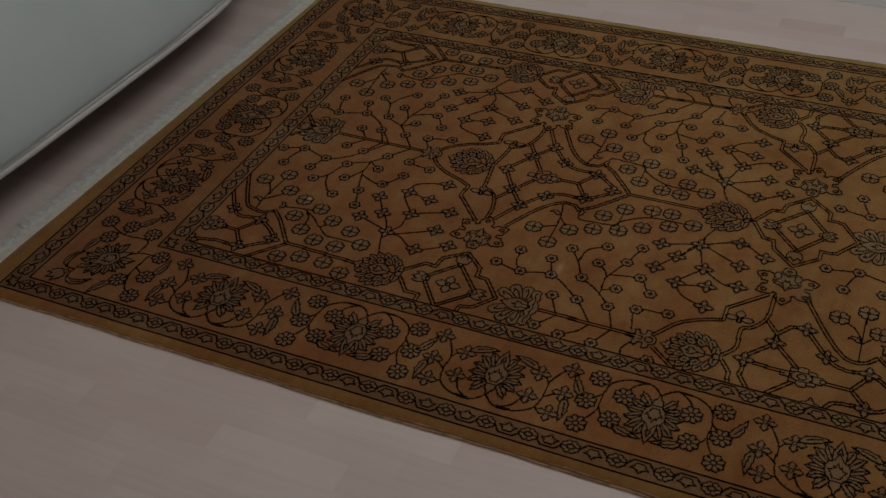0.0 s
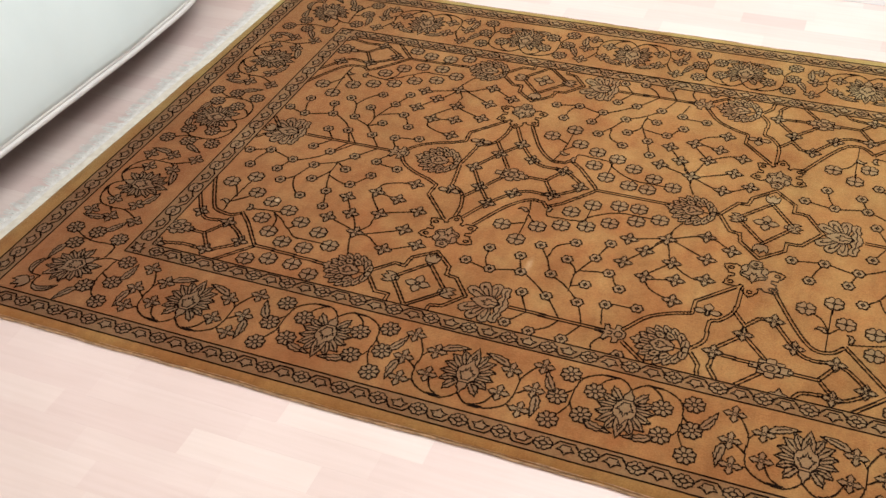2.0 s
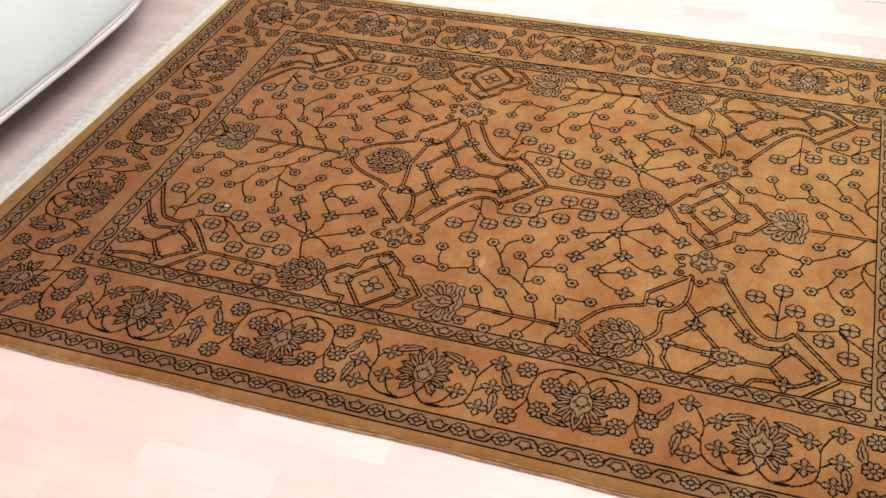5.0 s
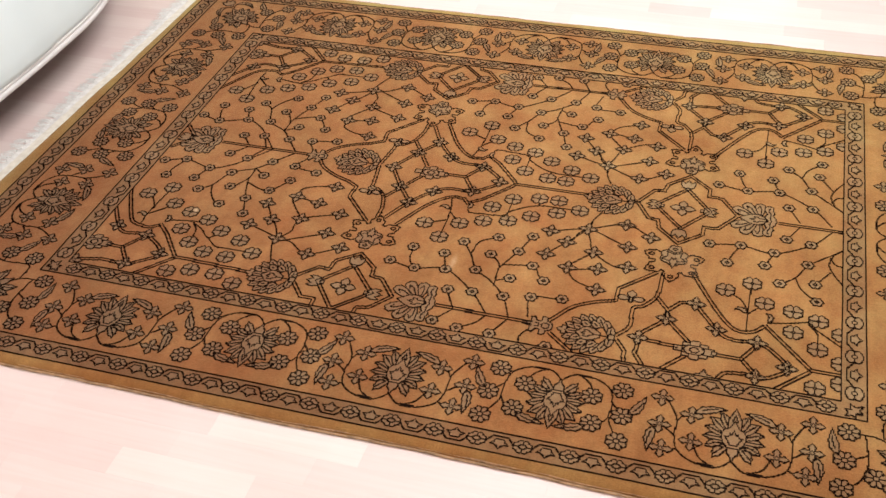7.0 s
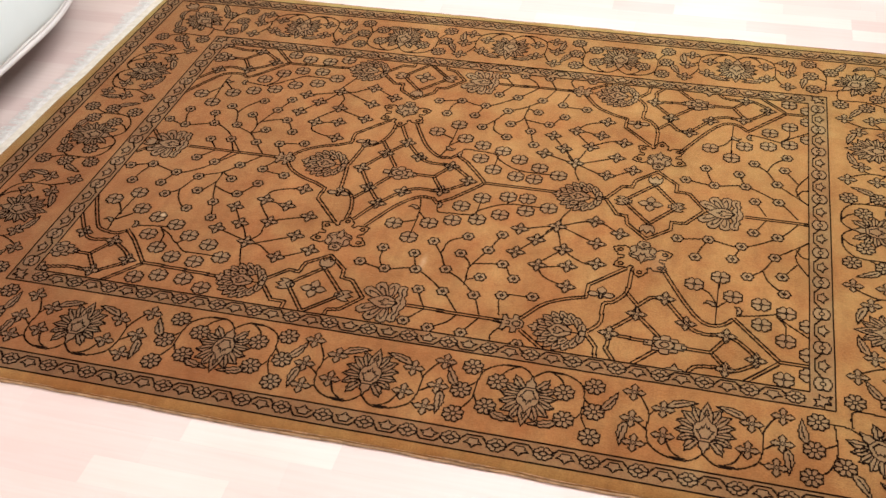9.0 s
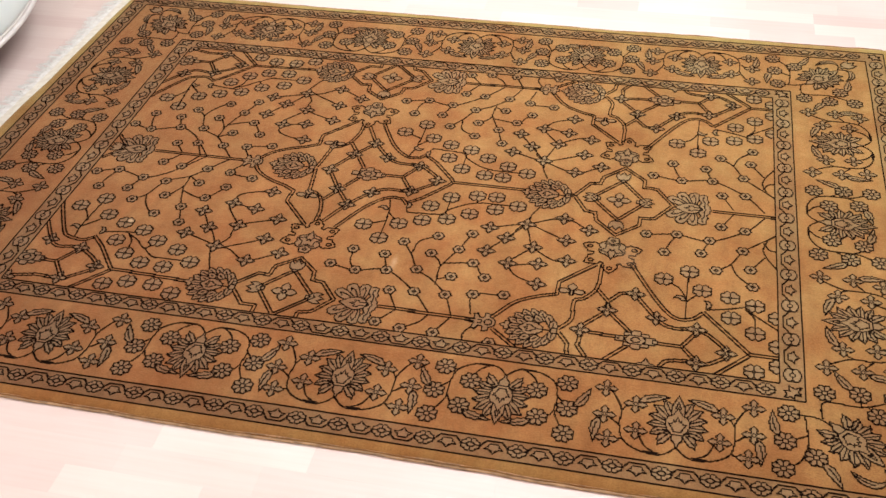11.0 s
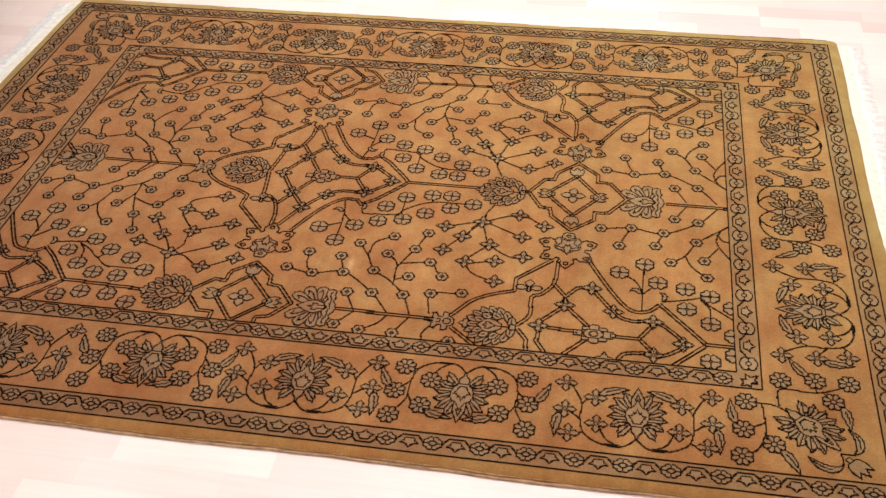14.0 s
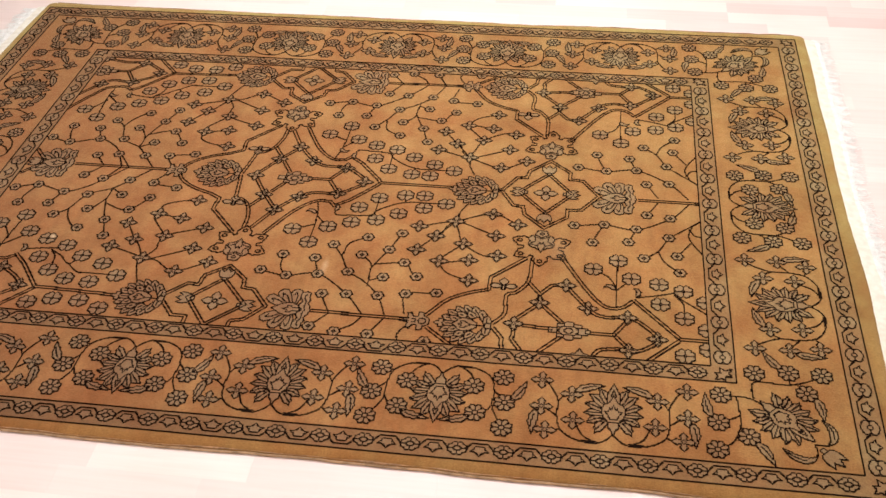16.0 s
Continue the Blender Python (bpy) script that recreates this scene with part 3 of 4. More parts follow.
# motifs, tip upwards, in centimetres
def draw_daisy():
    return [("fill", ring(1.32, 1.30, 6, 0.30, 0.5)), ("line", closed(ring(0.36, 0.36, n=8)))]


def draw_star(r=1.98, w=1.28):
    """Four pointed petals in one outline about a small diamond."""
    half = [(-0.23 * r, 0.23 * r), (-0.44 * w, 0.42 * r), (-0.52 * w, 0.62 * r), (-0.30 * w, 0.84 * r), (0.0, 1.08 * r), (0.30 * w, 0.84 * r), (0.52 * w, 0.62 * r), (0.44 * w, 0.42 * r)]
    rim = []
    for a in (0, 90, 180, 270):
        c, s = math.cos(radians(a)), math.sin(radians(a))
        rim += [(x * c + y * s, -x * s + y * c) for x, y in half]
    d = 0.24 * r
    out = [("fill", rim), ("line", [(0, d), (d, 0), (0, -d), (-d, 0), (0, d)])]
    return out + [("line", [(sx * 0.20 * r, sy * 0.20 * r), (sx * 0.13 * r, sy * 0.13 * r)]) for sx in (-1, 1) for sy in (-1, 1)]


def draw_trefoil():
    """Two long side petals and a short one on a stalk, pointing upwards."""
    out = [("fill", petal(a, 0.2, r, w, 0.58)) for a, r, w in ((-82, 2.9, 1.7), (82, 2.9, 1.7), (0, 2.8, 1.9))]
    return out + [("fill", [(-0.36, -0.9), (0.36, -0.9), (0.36, 0.5), (-0.36, 0.5)])]


def draw_clover():
    """Four double lobes about a thin cross."""
    rim = []
    for i in range(72):
        a = 2 * math.pi * i / 72
        notch = math.exp(-((a + math.pi / 4) % (math.pi / 2) - math.pi / 4) ** 2 / 0.022)
        dent = math.exp(-(a % (math.pi / 2) - math.pi / 4) ** 2 / 0.02)
        k = 1 - 0.30 * notch - 0.11 * dent
        rim.append((2.05 * k * math.cos(a), 1.95 * k * math.sin(a)))
    out = [("fill", rim)]
    for x, y in ((1, 0), (-1, 0), (0, 1), (0, -1)):
        out.append(("line", [(0.45 * x, 0.45 * y), (1.35 * x, 1.3 * y)]))
    return out + [("line", [(-0.2, -0.2), (0.2, -0.2), (0.2, 0.2), (-0.2, 0.2), (-0.2, -0.2)])]


def draw_rosette(r=2.05):
    out = [("fill", ring(r, r, 8, 0.28, 0.0, 56))]
    for k in range(8):
        a = math.pi / 4 * k
        out.append(("line", [(0.80 * math.cos(a), 0.80 * math.sin(a)), (1.62 * math.cos(a), 1.62 * math.sin(a))]))
    return out + [("line", closed(ring(0.52, 0.52, n=10)))]


def draw_leaf(length=5.5, w=2.25, bend=2.0):
    """A curved leaf with a toothed edge and a midrib, growing upwards from its foot."""
    n = 8
    mid = [(bend * (t / n) ** 2 * 1.2, length * t / n) for t in range(n + 1)]
    left, right = [], []
    for t, (x, y) in enumerate(mid):
        h = w / 2 * math.sin(math.pi * (t / n) ** 0.8) * (1.0 if t % 2 else 0.82)
        left.append((x - h * 0.85, y))
        right.append((x + h, y))
    return [("fill", left + right[::-1]), ("line", mid[2:-2])]


def draw_tulip(w=3.0, h=2.6):
    """A blossom of three points, points upwards, on a square foot."""
    p = [(0.24, -1.25), (0.24, -0.85), (0.66, -0.65), (0.86, -0.05), (0.78, 0.80), (0.38, 0.30), (0.0, 1.05)]
    p = [(x * w / 2, y * h / 2) for x, y in p]
    return [("fill", p + [(-x, y) for x, y in p[-2::-1]]), ("line", [(-0.5 * w / 2, -0.78 * h / 2), (0.5 * w / 2, -0.78 * h / 2)])]


def blade(angle, r0, r1, w):
    """A straight petal with a hooked point, and the vein inside it."""
    a, d = radians(angle), r1 - r0
    side = 1 if angle >= 0 else -1

    def lay(p):
        p = [(side * x * w, r0 + d * y) for x, y in p]
        return [(x * math.cos(a) + y * math.sin(a), -x * math.sin(a) + y * math.cos(a)) for x, y in p]

    rim = lay([(-0.36, 0.0), (-0.46, 0.35), (-0.46, 0.66), (-0.22, 0.80), (0.26, 1.0), (0.30, 0.76), (0.52, 0.66), (0.46, 0.30), (0.36, 0.0)])
    return [("fill", rim), ("line", lay([(0.0, 0.12), (0.04, 0.84)]))]


def draw_border_palmette():
    """A blossom of hooked, striped petals round a wide heart with a crown in it, a flame above and a barred foot below."""
    out = []
    for a, r, w in ((134, 5.7, 1.85), (109, 5.9, 1.50), (88, 6.1, 1.45), (68, 6.3, 1.60), (47, 6.6, 1.80), (26, 6.5, 1.75)):
        for s in (-1, 1):
            out += blade(s * a, 2.2, r, w)
    top = [(-1.30, 2.4), (-1.40, 3.9), (-0.85, 5.3), (0.0, 6.8), (0.85, 5.3), (1.40, 3.9), (1.30, 2.4)]
    out += [("fill", top), ("line", [(-0.55, 3.9), (0.0, 5.3), (0.55, 3.9)])]
    for s in (-1, 1):
        out += [("line", [(s * 1.8, y), (s * x, y)]) for y, x in ((-1.75, 3.4), (-1.15, 4.0))]
    out.append(("fill", [(-1.05, -1.7), (1.05, -1.7), (1.05, -3.0), (0.5, -3.4), (0.0, -4.4), (-0.5, -3.4), (-1.05, -3.0)]))
    heart = [(0.0, 4.2), (-0.5, 3.2), (-1.0, 2.4), (-1.95, 2.0), (-2.5, 1.2), (-2.45, 0.1), (-1.9, -1.0), (-1.1, -1.7)]
    out.append(("fill", heart + [(-x, y) for x, y in heart[:0:-1]]))
    crown = [(0.0, 2.0), (0.40, 1.0), (0.9, 1.35), (0.95, 0.6), (1.75, 0.5), (1.15, -0.25), (0.8, -1.05)]
    out.append(("fill", crown + [(-x, y) for x, y in crown[:0:-1]]))
    return [(kind, [(0.90 * x, 1.14 * y - 1.10) for x, y in p]) for kind, p in out]


def draw_palmette():
    """A drop-shaped blossom of many hooked flames that lean towards its tip, with a tulip in the heart, a bud at the tip and a square foot."""
    out = [("fill", [(-0.72, 4.3), (-1.2, 4.5), (-1.25, 5.2), (-0.6, 5.3), (-0.5, 5.8), (0.0, 6.3), (0.5, 5.8), (0.6, 5.3), (1.25, 5.2), (1.2, 4.5), (0.72, 4.3)])]

    def flame(t, r, lean, s, length, h):
        d, n = np.array((s * math.sin(lean), math.cos(lean))), np.array((s * math.cos(lean), -math.sin(lean)))
        tip = np.array((s * r * math.sin(t), r * math.cos(t)))
        rim = [tip - d * length - n * h * 0.7, tip - d * length * 0.5 - n * h, tip - d * 0.75 - n * h * 0.8, tip + n * 0.25, tip - d * 0.55 + n * h * 0.8, tip - d * length * 0.5 + n * h, tip - d * length + n * h * 0.7]
        out.append(("fill", [tuple(q) for q in rim]))
        out.append(("line", [tuple(tip - d * 0.95), tuple(tip - d * length * 0.72)]))

    for a in (22, 44, 64, 84, 104, 124, 145):
        for s in (-1, 1):
            t = radians(a)
            flame(t, 5.6 * 5.2 / math.hypot(5.2 * math.sin(t), 5.6 * math.cos(t)), radians(a * 0.56), s, 3.2, 0.88)
    for a in (30, 62, 96):
        for s in (-1, 1):
            flame(radians(a), 3.9, radians(a * 0.5), s, 2.4, 0.84)
    out.append(("fill", [(-0.75, 1.8), (-0.8, 3.9), (0.0, 4.6), (0.8, 3.9), (0.75, 1.8)]))
    out.append(("line", [(0.0, 2.7), (0.0, 3.8)]))
    heart = [(0.0, 2.5), (-0.8, 1.7), (-1.75, 0.9), (-2.0, -0.2), (-1.5, -1.5), (-0.6, -2.6)]
    out.append(("fill", heart + [(-x, y) for x, y in heart[:0:-1]]))
    tulip = [(0.0, 1.2), (-0.36, 0.45), (-0.95, 0.80), (-1.05, -0.10), (-0.40, -0.62), (-0.26, -1.1)]
    out.append(("fill", tulip + [(-x, y) for x, y in tulip[:0:-1]]))
    out.append(("line", [(0.0, -1.1), (0.0, -4.4)]))
    return out + [("fill", [(-0.72, -5.6), (0.72, -5.6), (0.72, -4.4), (-0.72, -4.4)])]


def draw_lotus():
    """A lotus seen from the side: broad blunt petals, each with a second line inside, over a scalloped cup."""
    out = []
    for a, r1, w in ((92, 6.1, 2.5), (61, 6.5, 2.6), (32, 6.7, 2.5)):
        for s in (-1, 1):
            t, d = radians(a), r1 - 1.4

            def lay(p):
                p = [(s * x * w, 1.4 + d * y) for x, y in p]
                return [(x * math.cos(t) + s * y * math.sin(t), -s * x * math.sin(t) + y * math.cos(t)) for x, y in p]

            out.append(("fill", lay([(-0.26, 0.0), (-0.46, 0.40), (-0.52, 0.72), (-0.36, 0.96), (0.08, 1.04), (0.44, 0.92), (0.50, 0.66), (0.42, 0.36), (0.26, 0.0)])))
            out.append(("line", lay([(0.12, 0.16), (0.16, 0.58), (-0.06, 0.80), (-0.22, 0.62)])))
    cup = [(0.0, -1.6), (1.4, -1.3), (2.6, -1.9), (3.8, -1.2), (5.2, -1.3), (5.7, -2.2), (5.2, -3.2), (4.2, -3.0), (3.2, -3.5), (2.2, -3.1), (1.2, -3.8), (0.0, -4.0)]
    cup = smooth(cup)
    out.append(("fill", [tuple(q) for q in cup] + [(-q[0], q[1]) for q in cup[::-1]]))
    for s in (-1, 1):
        out.append(("line", smooth([(0.0, -2.9), (s * 1.2, -2.5), (s * 2.4, -2.7), (s * 3.6, -2.2), (s * 4.8, -2.3)])))
    out.append(("fill", petal(0, -2.2, 4.2, 4.0, 0.44)))
    out.append(("fill", [(-0.42, -1.8), (0.42, -1.8), (0.42, -0.2), (0.95, 0.1), (0.9, 1.0), (0.40, 0.7), (0.0, 1.8), (-0.40, 0.7), (-0.9, 1.0), (-0.95, 0.1), (-0.42, -0.2)]))
    return out


def draw_medallion():
    """A lobed heart with a star, within one waved outline whose five lobes each hold a small ring, foot downwards."""
    cx, cy = 0.0, 0.9
    lobe = ((-0.90, 3.9), (-0.80, 5.2), (-0.52, 5.5), (-0.34, 6.2), (0.0, 6.9), (0.34, 6.2), (0.52, 5.5), (0.80, 5.2), (0.90, 3.9))
    rim = []
    for a in (-110, -55, 0, 55, 110):
        for d, r in lobe:
            t = radians(a + d * 25)
            rim.append((cx + r * math.sin(t), cy + r * math.cos(t)))
    out = [("line", closed(rim))]
    for a in (-110, -55, 0, 55, 110):
        t = radians(a)
        out.append(("line", closed(ring(0.58, 0.50, n=8, at=(cx + 5.2 * math.sin(t), cy + 5.2 * math.cos(t))))))
    out.append(("fill", ring(3.1, 3.0, 6, 0.20, 0.0, 48, (0.0, -0.7))))
    out.append(("fill", [(-2.6, 0.3), (-1.0, 0.8), (0.0, 3.0), (1.0, 0.8), (2.6, 0.3), (1.4, -0.8), (1.6, -2.4), (0.0, -1.7), (-1.6, -2.4), (-1.4, -0.8)]))
    out.append(("line", [(-0.8, 0.7), (-0.4, -0.4), (0.0, 0.2), (0.4, -0.4), (0.8, 0.7)]))
    out.append(("fill", ring(1.55, 1.3, 5, 0.25, 0.4, 26, (0.0, -3.5))))
    return out + [("line", closed(ring(0.45, 0.42, n=8, at=(0.0, -3.4))))]


def draw_block_flower():
    """A flower of stepped blocks about a six-sided ring, lying along x."""
    out = [("fill", [(-4.0, -0.75), (-2.3, -0.75), (-2.3, 0.75), (-4.0, 0.75)]), ("fill", [(2.0, -1.0), (3.9, -1.0), (3.9, 1.0), (2.0, 1.0)]), ("fill", [(3.4, -0.5), (4.3, -0.5), (4.3, 0.5), (3.4, 0.5)])]
    for s in (-1, 1):
        for x, w, y in ((-2.5, 1.7, 2.0), (0.95, 1.7, 2.0), (-0.85, 1.9, 2.6)):
            out.append(("fill", [(x, s * 0.9), (x + w, s * 0.9), (x + w, s * (y - 0.35)), (x + w - 0.35, s * y), (x + 0.35, s * y), (x, s * (y - 0.35))]))
    out.append(("fill", [(-2.2, 0.0), (-1.3, 1.25), (1.2, 1.25), (2.0, 0.0), (1.2, -1.25), (-1.3, -1.25)]))
    out.append(("line", closed([(-1.0, 0), (-0.45, 0.68), (0.55, 0.62), (0.95, 0), (0.55, -0.62), (-0.45, -0.68)])))
    return out


def draw_bract():
    """A crown of blunt spikes round a ring, spikes to the left."""
    p = [(-2.9, 0.5), (-2.0, 0.6), (-2.3, 2.2), (-1.5, 2.3), (-0.9, 1.1), (-0.1, 1.3), (0.1, 2.6), (1.1, 2.5), (1.2, 1.5), (2.2, 1.0), (2.5, 0.0)]
    return [("fill", p + [(x, -y) for x, y in p[::-1]]), ("line", closed(ring(0.8, 0.85, n=12, at=(0.9, 0)))), ("line", [(-1.3, 0.4), (-0.4, 0.4), (-0.4, -0.4), (-1.3, -0.4)])]


def draw_bud():
    """A small hooked leaf that curls over to the left of its stem."""
    return [("fill", [(0.0, 0.0), (-0.15, 0.9), (-0.9, 1.5), (-1.9, 1.35), (-2.5, 0.5), (-1.8, 0.75), (-1.1, 0.55), (-0.7, -0.05)])]


def draw_guard_flower(end=False):
    """A scalloped flower; on the long sides it has a six-sided eye and small petals, on the ends it is rounder, with a waist and a ring."""
    if end:
        lobe = [(1.72 * math.cos(radians(a)), 0.66 + 0.95 * math.sin(radians(a))) for a in range(-42, 223, 12)]
        out = [("fill", lobe + [(-x, -y) for x, y in lobe]), ("line", closed(ring(0.58, 0.50, n=8)))]
        return out + [("line", [(s * 0.60, 0), (s * 1.25, 0)]) for s in (-1, 1)]
    out = [("fill", ring(1.80, 1.50, 8, 0.18, 0.0, 64))]
    out += [("line", [(0, s * 0.75), (0, s * 1.05)]) for s in (-1, 1)]
    out += [("line", [(s * 0.85, 0), (s * 1.95, 0)]) for s in (-1, 1)]
    return out + [("line", closed([(-0.82, 0), (-0.45, 0.45), (0.45, 0.45), (0.82, 0), (0.45, -0.45), (-0.45, -0.45)]))]


def draw_guard_chevron(period):
    """Half a period each way: the stem that steps over a tulip which hangs below it."""
    h = period / 2
    p = [(0.78, 0.74), (1.00, 0.12), (1.75, -0.48), (0.95, -0.52), (0.50, -0.78), (0.0, -1.42)]
    return [("fill", p + [(-x, y) for x, y in p[-2::-1]]), ("line", [(-h + 1.4, -0.1), (-h + 1.9, 0.3), (-1.44, 1.44), (1.44, 1.44), (h - 1.9, 0.3), (h - 1.4, -0.1)])]


def draw_corner_tulip():
    p = [(-1.6, -1.5), (-0.4, -1.2), (0.2, -1.6), (0.3, -0.6), (1.6, -0.6), (0.9, 0.2), (1.6, 1.5), (0.3, 0.9), (-0.7, 1.6), (-0.6, 0.2), (-1.6, 0.2), (-1.1, -0.6)]
    return [("fill", p)]


DAISY, STAR, CLOVER, ROSETTE = draw_daisy(), draw_star(), draw_clover(), draw_rosette()
TULIP, PALMETTE, LOTUS, MEDALLION = draw_tulip(3.9, 3.5), draw_palmette(), draw_lotus(), draw_medallion()
BORDER_PALMETTE, BLOCK, BRACT, BUD, LEAF = draw_border_palmette(), draw_block_flower(), draw_bract(), draw_bud(), draw_leaf()
BIG_STAR = draw_star(2.1, 1.28)
U0 = 87.5                                     # the middle of the rug in the drawing's own u
FU, FV = HALF["field"][0] * 100, HALF["field"][1] * 100


def in_field(px, py):
    return (np.abs(px) < FU) & (np.abs(py) < FV)


def both(name, key, items, spots, angle=0.0, label="", cut=False):
    """Places a motif at each (u, w) of the half design, and again mirrored over the long axis."""
    for u, w in spots:
        for side in ((-1, 1) if abs(w) > 1.6 else (-1,)):
            a = angle if side < 0 else (180 - angle if angle in (0, 180) else angle)
            place(name, key, items, u - U0, side * w, a, False, label, in_field if cut else None)


def stroke(name, points, double=False, soft=True, label=""):
    """A stem of the half design through a few points, single or double, and its mirror image."""
    lone = max(abs(w) for _, w in points) < 1.6
    for side in ((-1,) if lone else (-1, 1)):
        line = [(u - U0, side * w) for u, w in points]
        line = smooth(line) if soft else line
        if double:
            line = [(x + 0.12, y + 0.12) for x, y in line]
        cu, cv = line[0]
        k = KNOT * 100
        cu, cv = round(cu / k) * k, round(cv / k) * k
        line = [(x - cu, y - cv) for x, y in line]
        items = [("line", beside(line, 0.36)), ("line", beside(line, -0.36))] if double else [("line", line)]
        place(name, None, items, cu, cv, 0, False, label, in_field)


def vine(*points):
    stroke("vine", points)


def lattice(*points):
    stroke("lattice_line", points, double=True, soft=False)


def tendril(*points):
    stroke("lattice_line", points, double=True, soft=True)


# ---------------------------------------------------------------- rug: the field
both("daisy", "daisy", DAISY, [(6.6, 11), (12, 9.4), (19.3, 11.4), (10, 16.8), (17.4, 16.2), (20.5, 20.3), (28.3, 24.7), (26.9, 5.2), (33.7, 5.3), (25.6, 12), (34, 11.2), (40.1, 5.7), (46.3, 7.1),
                               (41.2, 11.8), (37.9, 16.8), (27.8, 17.6), (33.4, 21), (35.5, 26.9), (21.5, 4.3)], cut=True)
both("daisy", "daisy", DAISY, [(78.4, 28.9), (74.7, 34.6), (89, 24.3), (96.1, 20.8), (85.7, 29.3), (95.9, 27.1), (101.6, 24.6), (103.5, 18.8), (80.7, 35.8), (87.6, 34.5), (94.1, 33), (105.8, 28.9)])
both("daisy", "daisy", DAISY, [(101.9, 34), (109, 33.2), (89.8, 40.9), (95.1, 40.3), (101.9, 40.1), (107.7, 38.9), (114.1, 38), (89.5, 50.8), (95, 51.8), (101.9, 51.9), (113.7, 52.5)], cut=True)
both("daisy", "daisy", DAISY, [(142.1, 11.6), (148.8, 10.5), (146.3, 17.3), (155.9, 11.6), (154.2, 16.4), (163.6, 6.8), (158.3, 6.1), (163.2, 14), (157.7, 21.6), (164.8, 20.2), (165.2, 25.7)])
both("star_flower", "star", STAR, [(53.3, 11.6), (45.4, 17.5), (51.4, 18.7), (49.7, 25.4), (57.9, 21.6), (39.5, 21.6), (43.2, 27.3), (38.6, 30.2), (47.2, 33.5), (57.6, 29.1), (62.5, 33.4), (55.8, 37.1)])
both("star_flower", "star", STAR, [(106.9, 15.7), (111.2, 18.8), (115, 12.9), (107.6, 23.9), (117.7, 20.8), (113.2, 27.4), (119.6, 26.4), (120.3, 33.2), (123.2, 9.3), (129.3, 12.7), (124.6, 17.3), (125.6, 24.3)])
both("star_flower", "star", STAR, [(63.9, 0), (68.1, 7.5), (72.2, 13.1), (76.7, 7.5), (85.6, 5.3), (91.2, 0), (135.9, 38.5), (141.3, 32.5), (146, 39.2), (154.2, 41.1), (131.1, 45.3), (154.5, 50.6), (160.2, 46.9)], cut=True)
both("star_flower", "star", STAR, [(8.7, 38.1), (17.2, 39.8), (23.4, 45.3), (17.2, 50.3), (5.4, 52.0)], cut=True)
both("trefoil", "trefoil", draw_trefoil(), [(61.7, 11.4), (128.1, 34.2)], 0)
both("clover_flower", "clover", CLOVER, [(9.4, 24.9), (14.2, 21.4), (17.8, 27.2), (23.3, 29.4), (28.7, 31.1), (23.9, 35.8), (27.9, 39.8), (33.4, 34.4), (32.8, 42.2), (38.6, 42.6), (39.3, 36.5), (43.9, 40)])
both("clover_flower", "clover", CLOVER, [(27.8, 50.3), (32.8, 48.8), (38.7, 48.7), (43.8, 50.6)], cut=True)
both("clover_flower", "clover", CLOVER, [(95.9, 6.1), (101.8, 4.4), (91.7, 10.2), (106.5, 4.1), (101.5, 11.4), (106.9, 8.9), (91.2, 15.9), (96.5, 14.5), (112.1, 6.7), (86, 18.1), (78.2, 19.8), (83, 23.9)])
both("clover_flower", "clover", CLOVER, [(146.8, 26.5), (152, 23.1), (155, 28.9), (160.7, 30), (161, 36.2), (165.8, 31.6), (165.7, 40), (170.3, 34.9), (170.3, 43.2), (170.3, 48.7), (165.5, 51.0)], cut=True)

both("palmette", "palmette", PALMETTE, [(54.3, 0), (51.2, 46.3), (117.9, 0.4), (121.2, 46.8)], 90, "layered drop-shaped palmette in fawn and black")
both("lotus", "lotus", LOTUS, [(84.6, 46.2), (151.8, 0.2), (12.9, 0)], 90, "lotus blossom in fawn and black")
for side in (-1, 1):
    place("medallion", "medallion", MEDALLION, 67.6 - U0, side * 27.6, 0 if side < 0 else 180, False, "lobed flower medallion")
    place("medallion", "medallion", MEDALLION, 135.0 - U0, side * 19.0, 180 if side < 0 else 0, False, "lobed flower medallion")
both("block_flower", "block", BLOCK, [(73.9, 0.2), (142.4, 46.4)], 0)
both("bract", "bract", BRACT, [(43.7, 0), (111.6, 46.7)], 0)
both("block_flower", "block", BLOCK, [(6.6, 45.2)], 0, cut=True)

# lattice of double lines
lattice((17.2, 0), (41.4, 0))
lattice((156.2, 0.4), (170.4, 0.6))
tendril((44.8, 1.4), (46.8, 4.2), (50.6, 6.8), (55.1, 8.6))
lattice((55.1, 8.6), (57.7, 10.2), (57.5, 14.4), (64.6, 22.4))
tendril((60.2, 0.4), (61.1, 6.1), (61.6, 9.6), (63.1, 9.9), (65.3, 12.3), (66.6, 17), (66.7, 20.6))
lattice((64.6, 1.6), (68.1, 7.5), (72.2, 13.1))
lattice((69.4, 6.2), (71.9, 2.1))
lattice((65.5, 12.7), (68.1, 8.6))
tendril((68.4, 20.3), (72.2, 13.1), (76.7, 7.5), (80, 5.6), (85.6, 5.3), (91.2, 0.9))
lattice((77.4, 0), (82.5, 0))
lattice((82.5, 0.4), (85.6, 5.3))
tendril((71.8, 22.1), (76.6, 13.3), (80.9, 8.9), (84.4, 8.6))
lattice((84.4, 8.6), (85.7, 10.2), (88.9, 7.6), (94.1, 1.4), (94.8, 0.2))
lattice((94.8, 0), (112.6, 0))
lattice((122.6, 0), (124.4, 0.3), (127.5, 5.6), (129.7, 5.7), (130.3, 8.7), (135.1, 13.3), (140, 8.9), (140, 6.1), (143.2, 5.8), (147, 0.2))
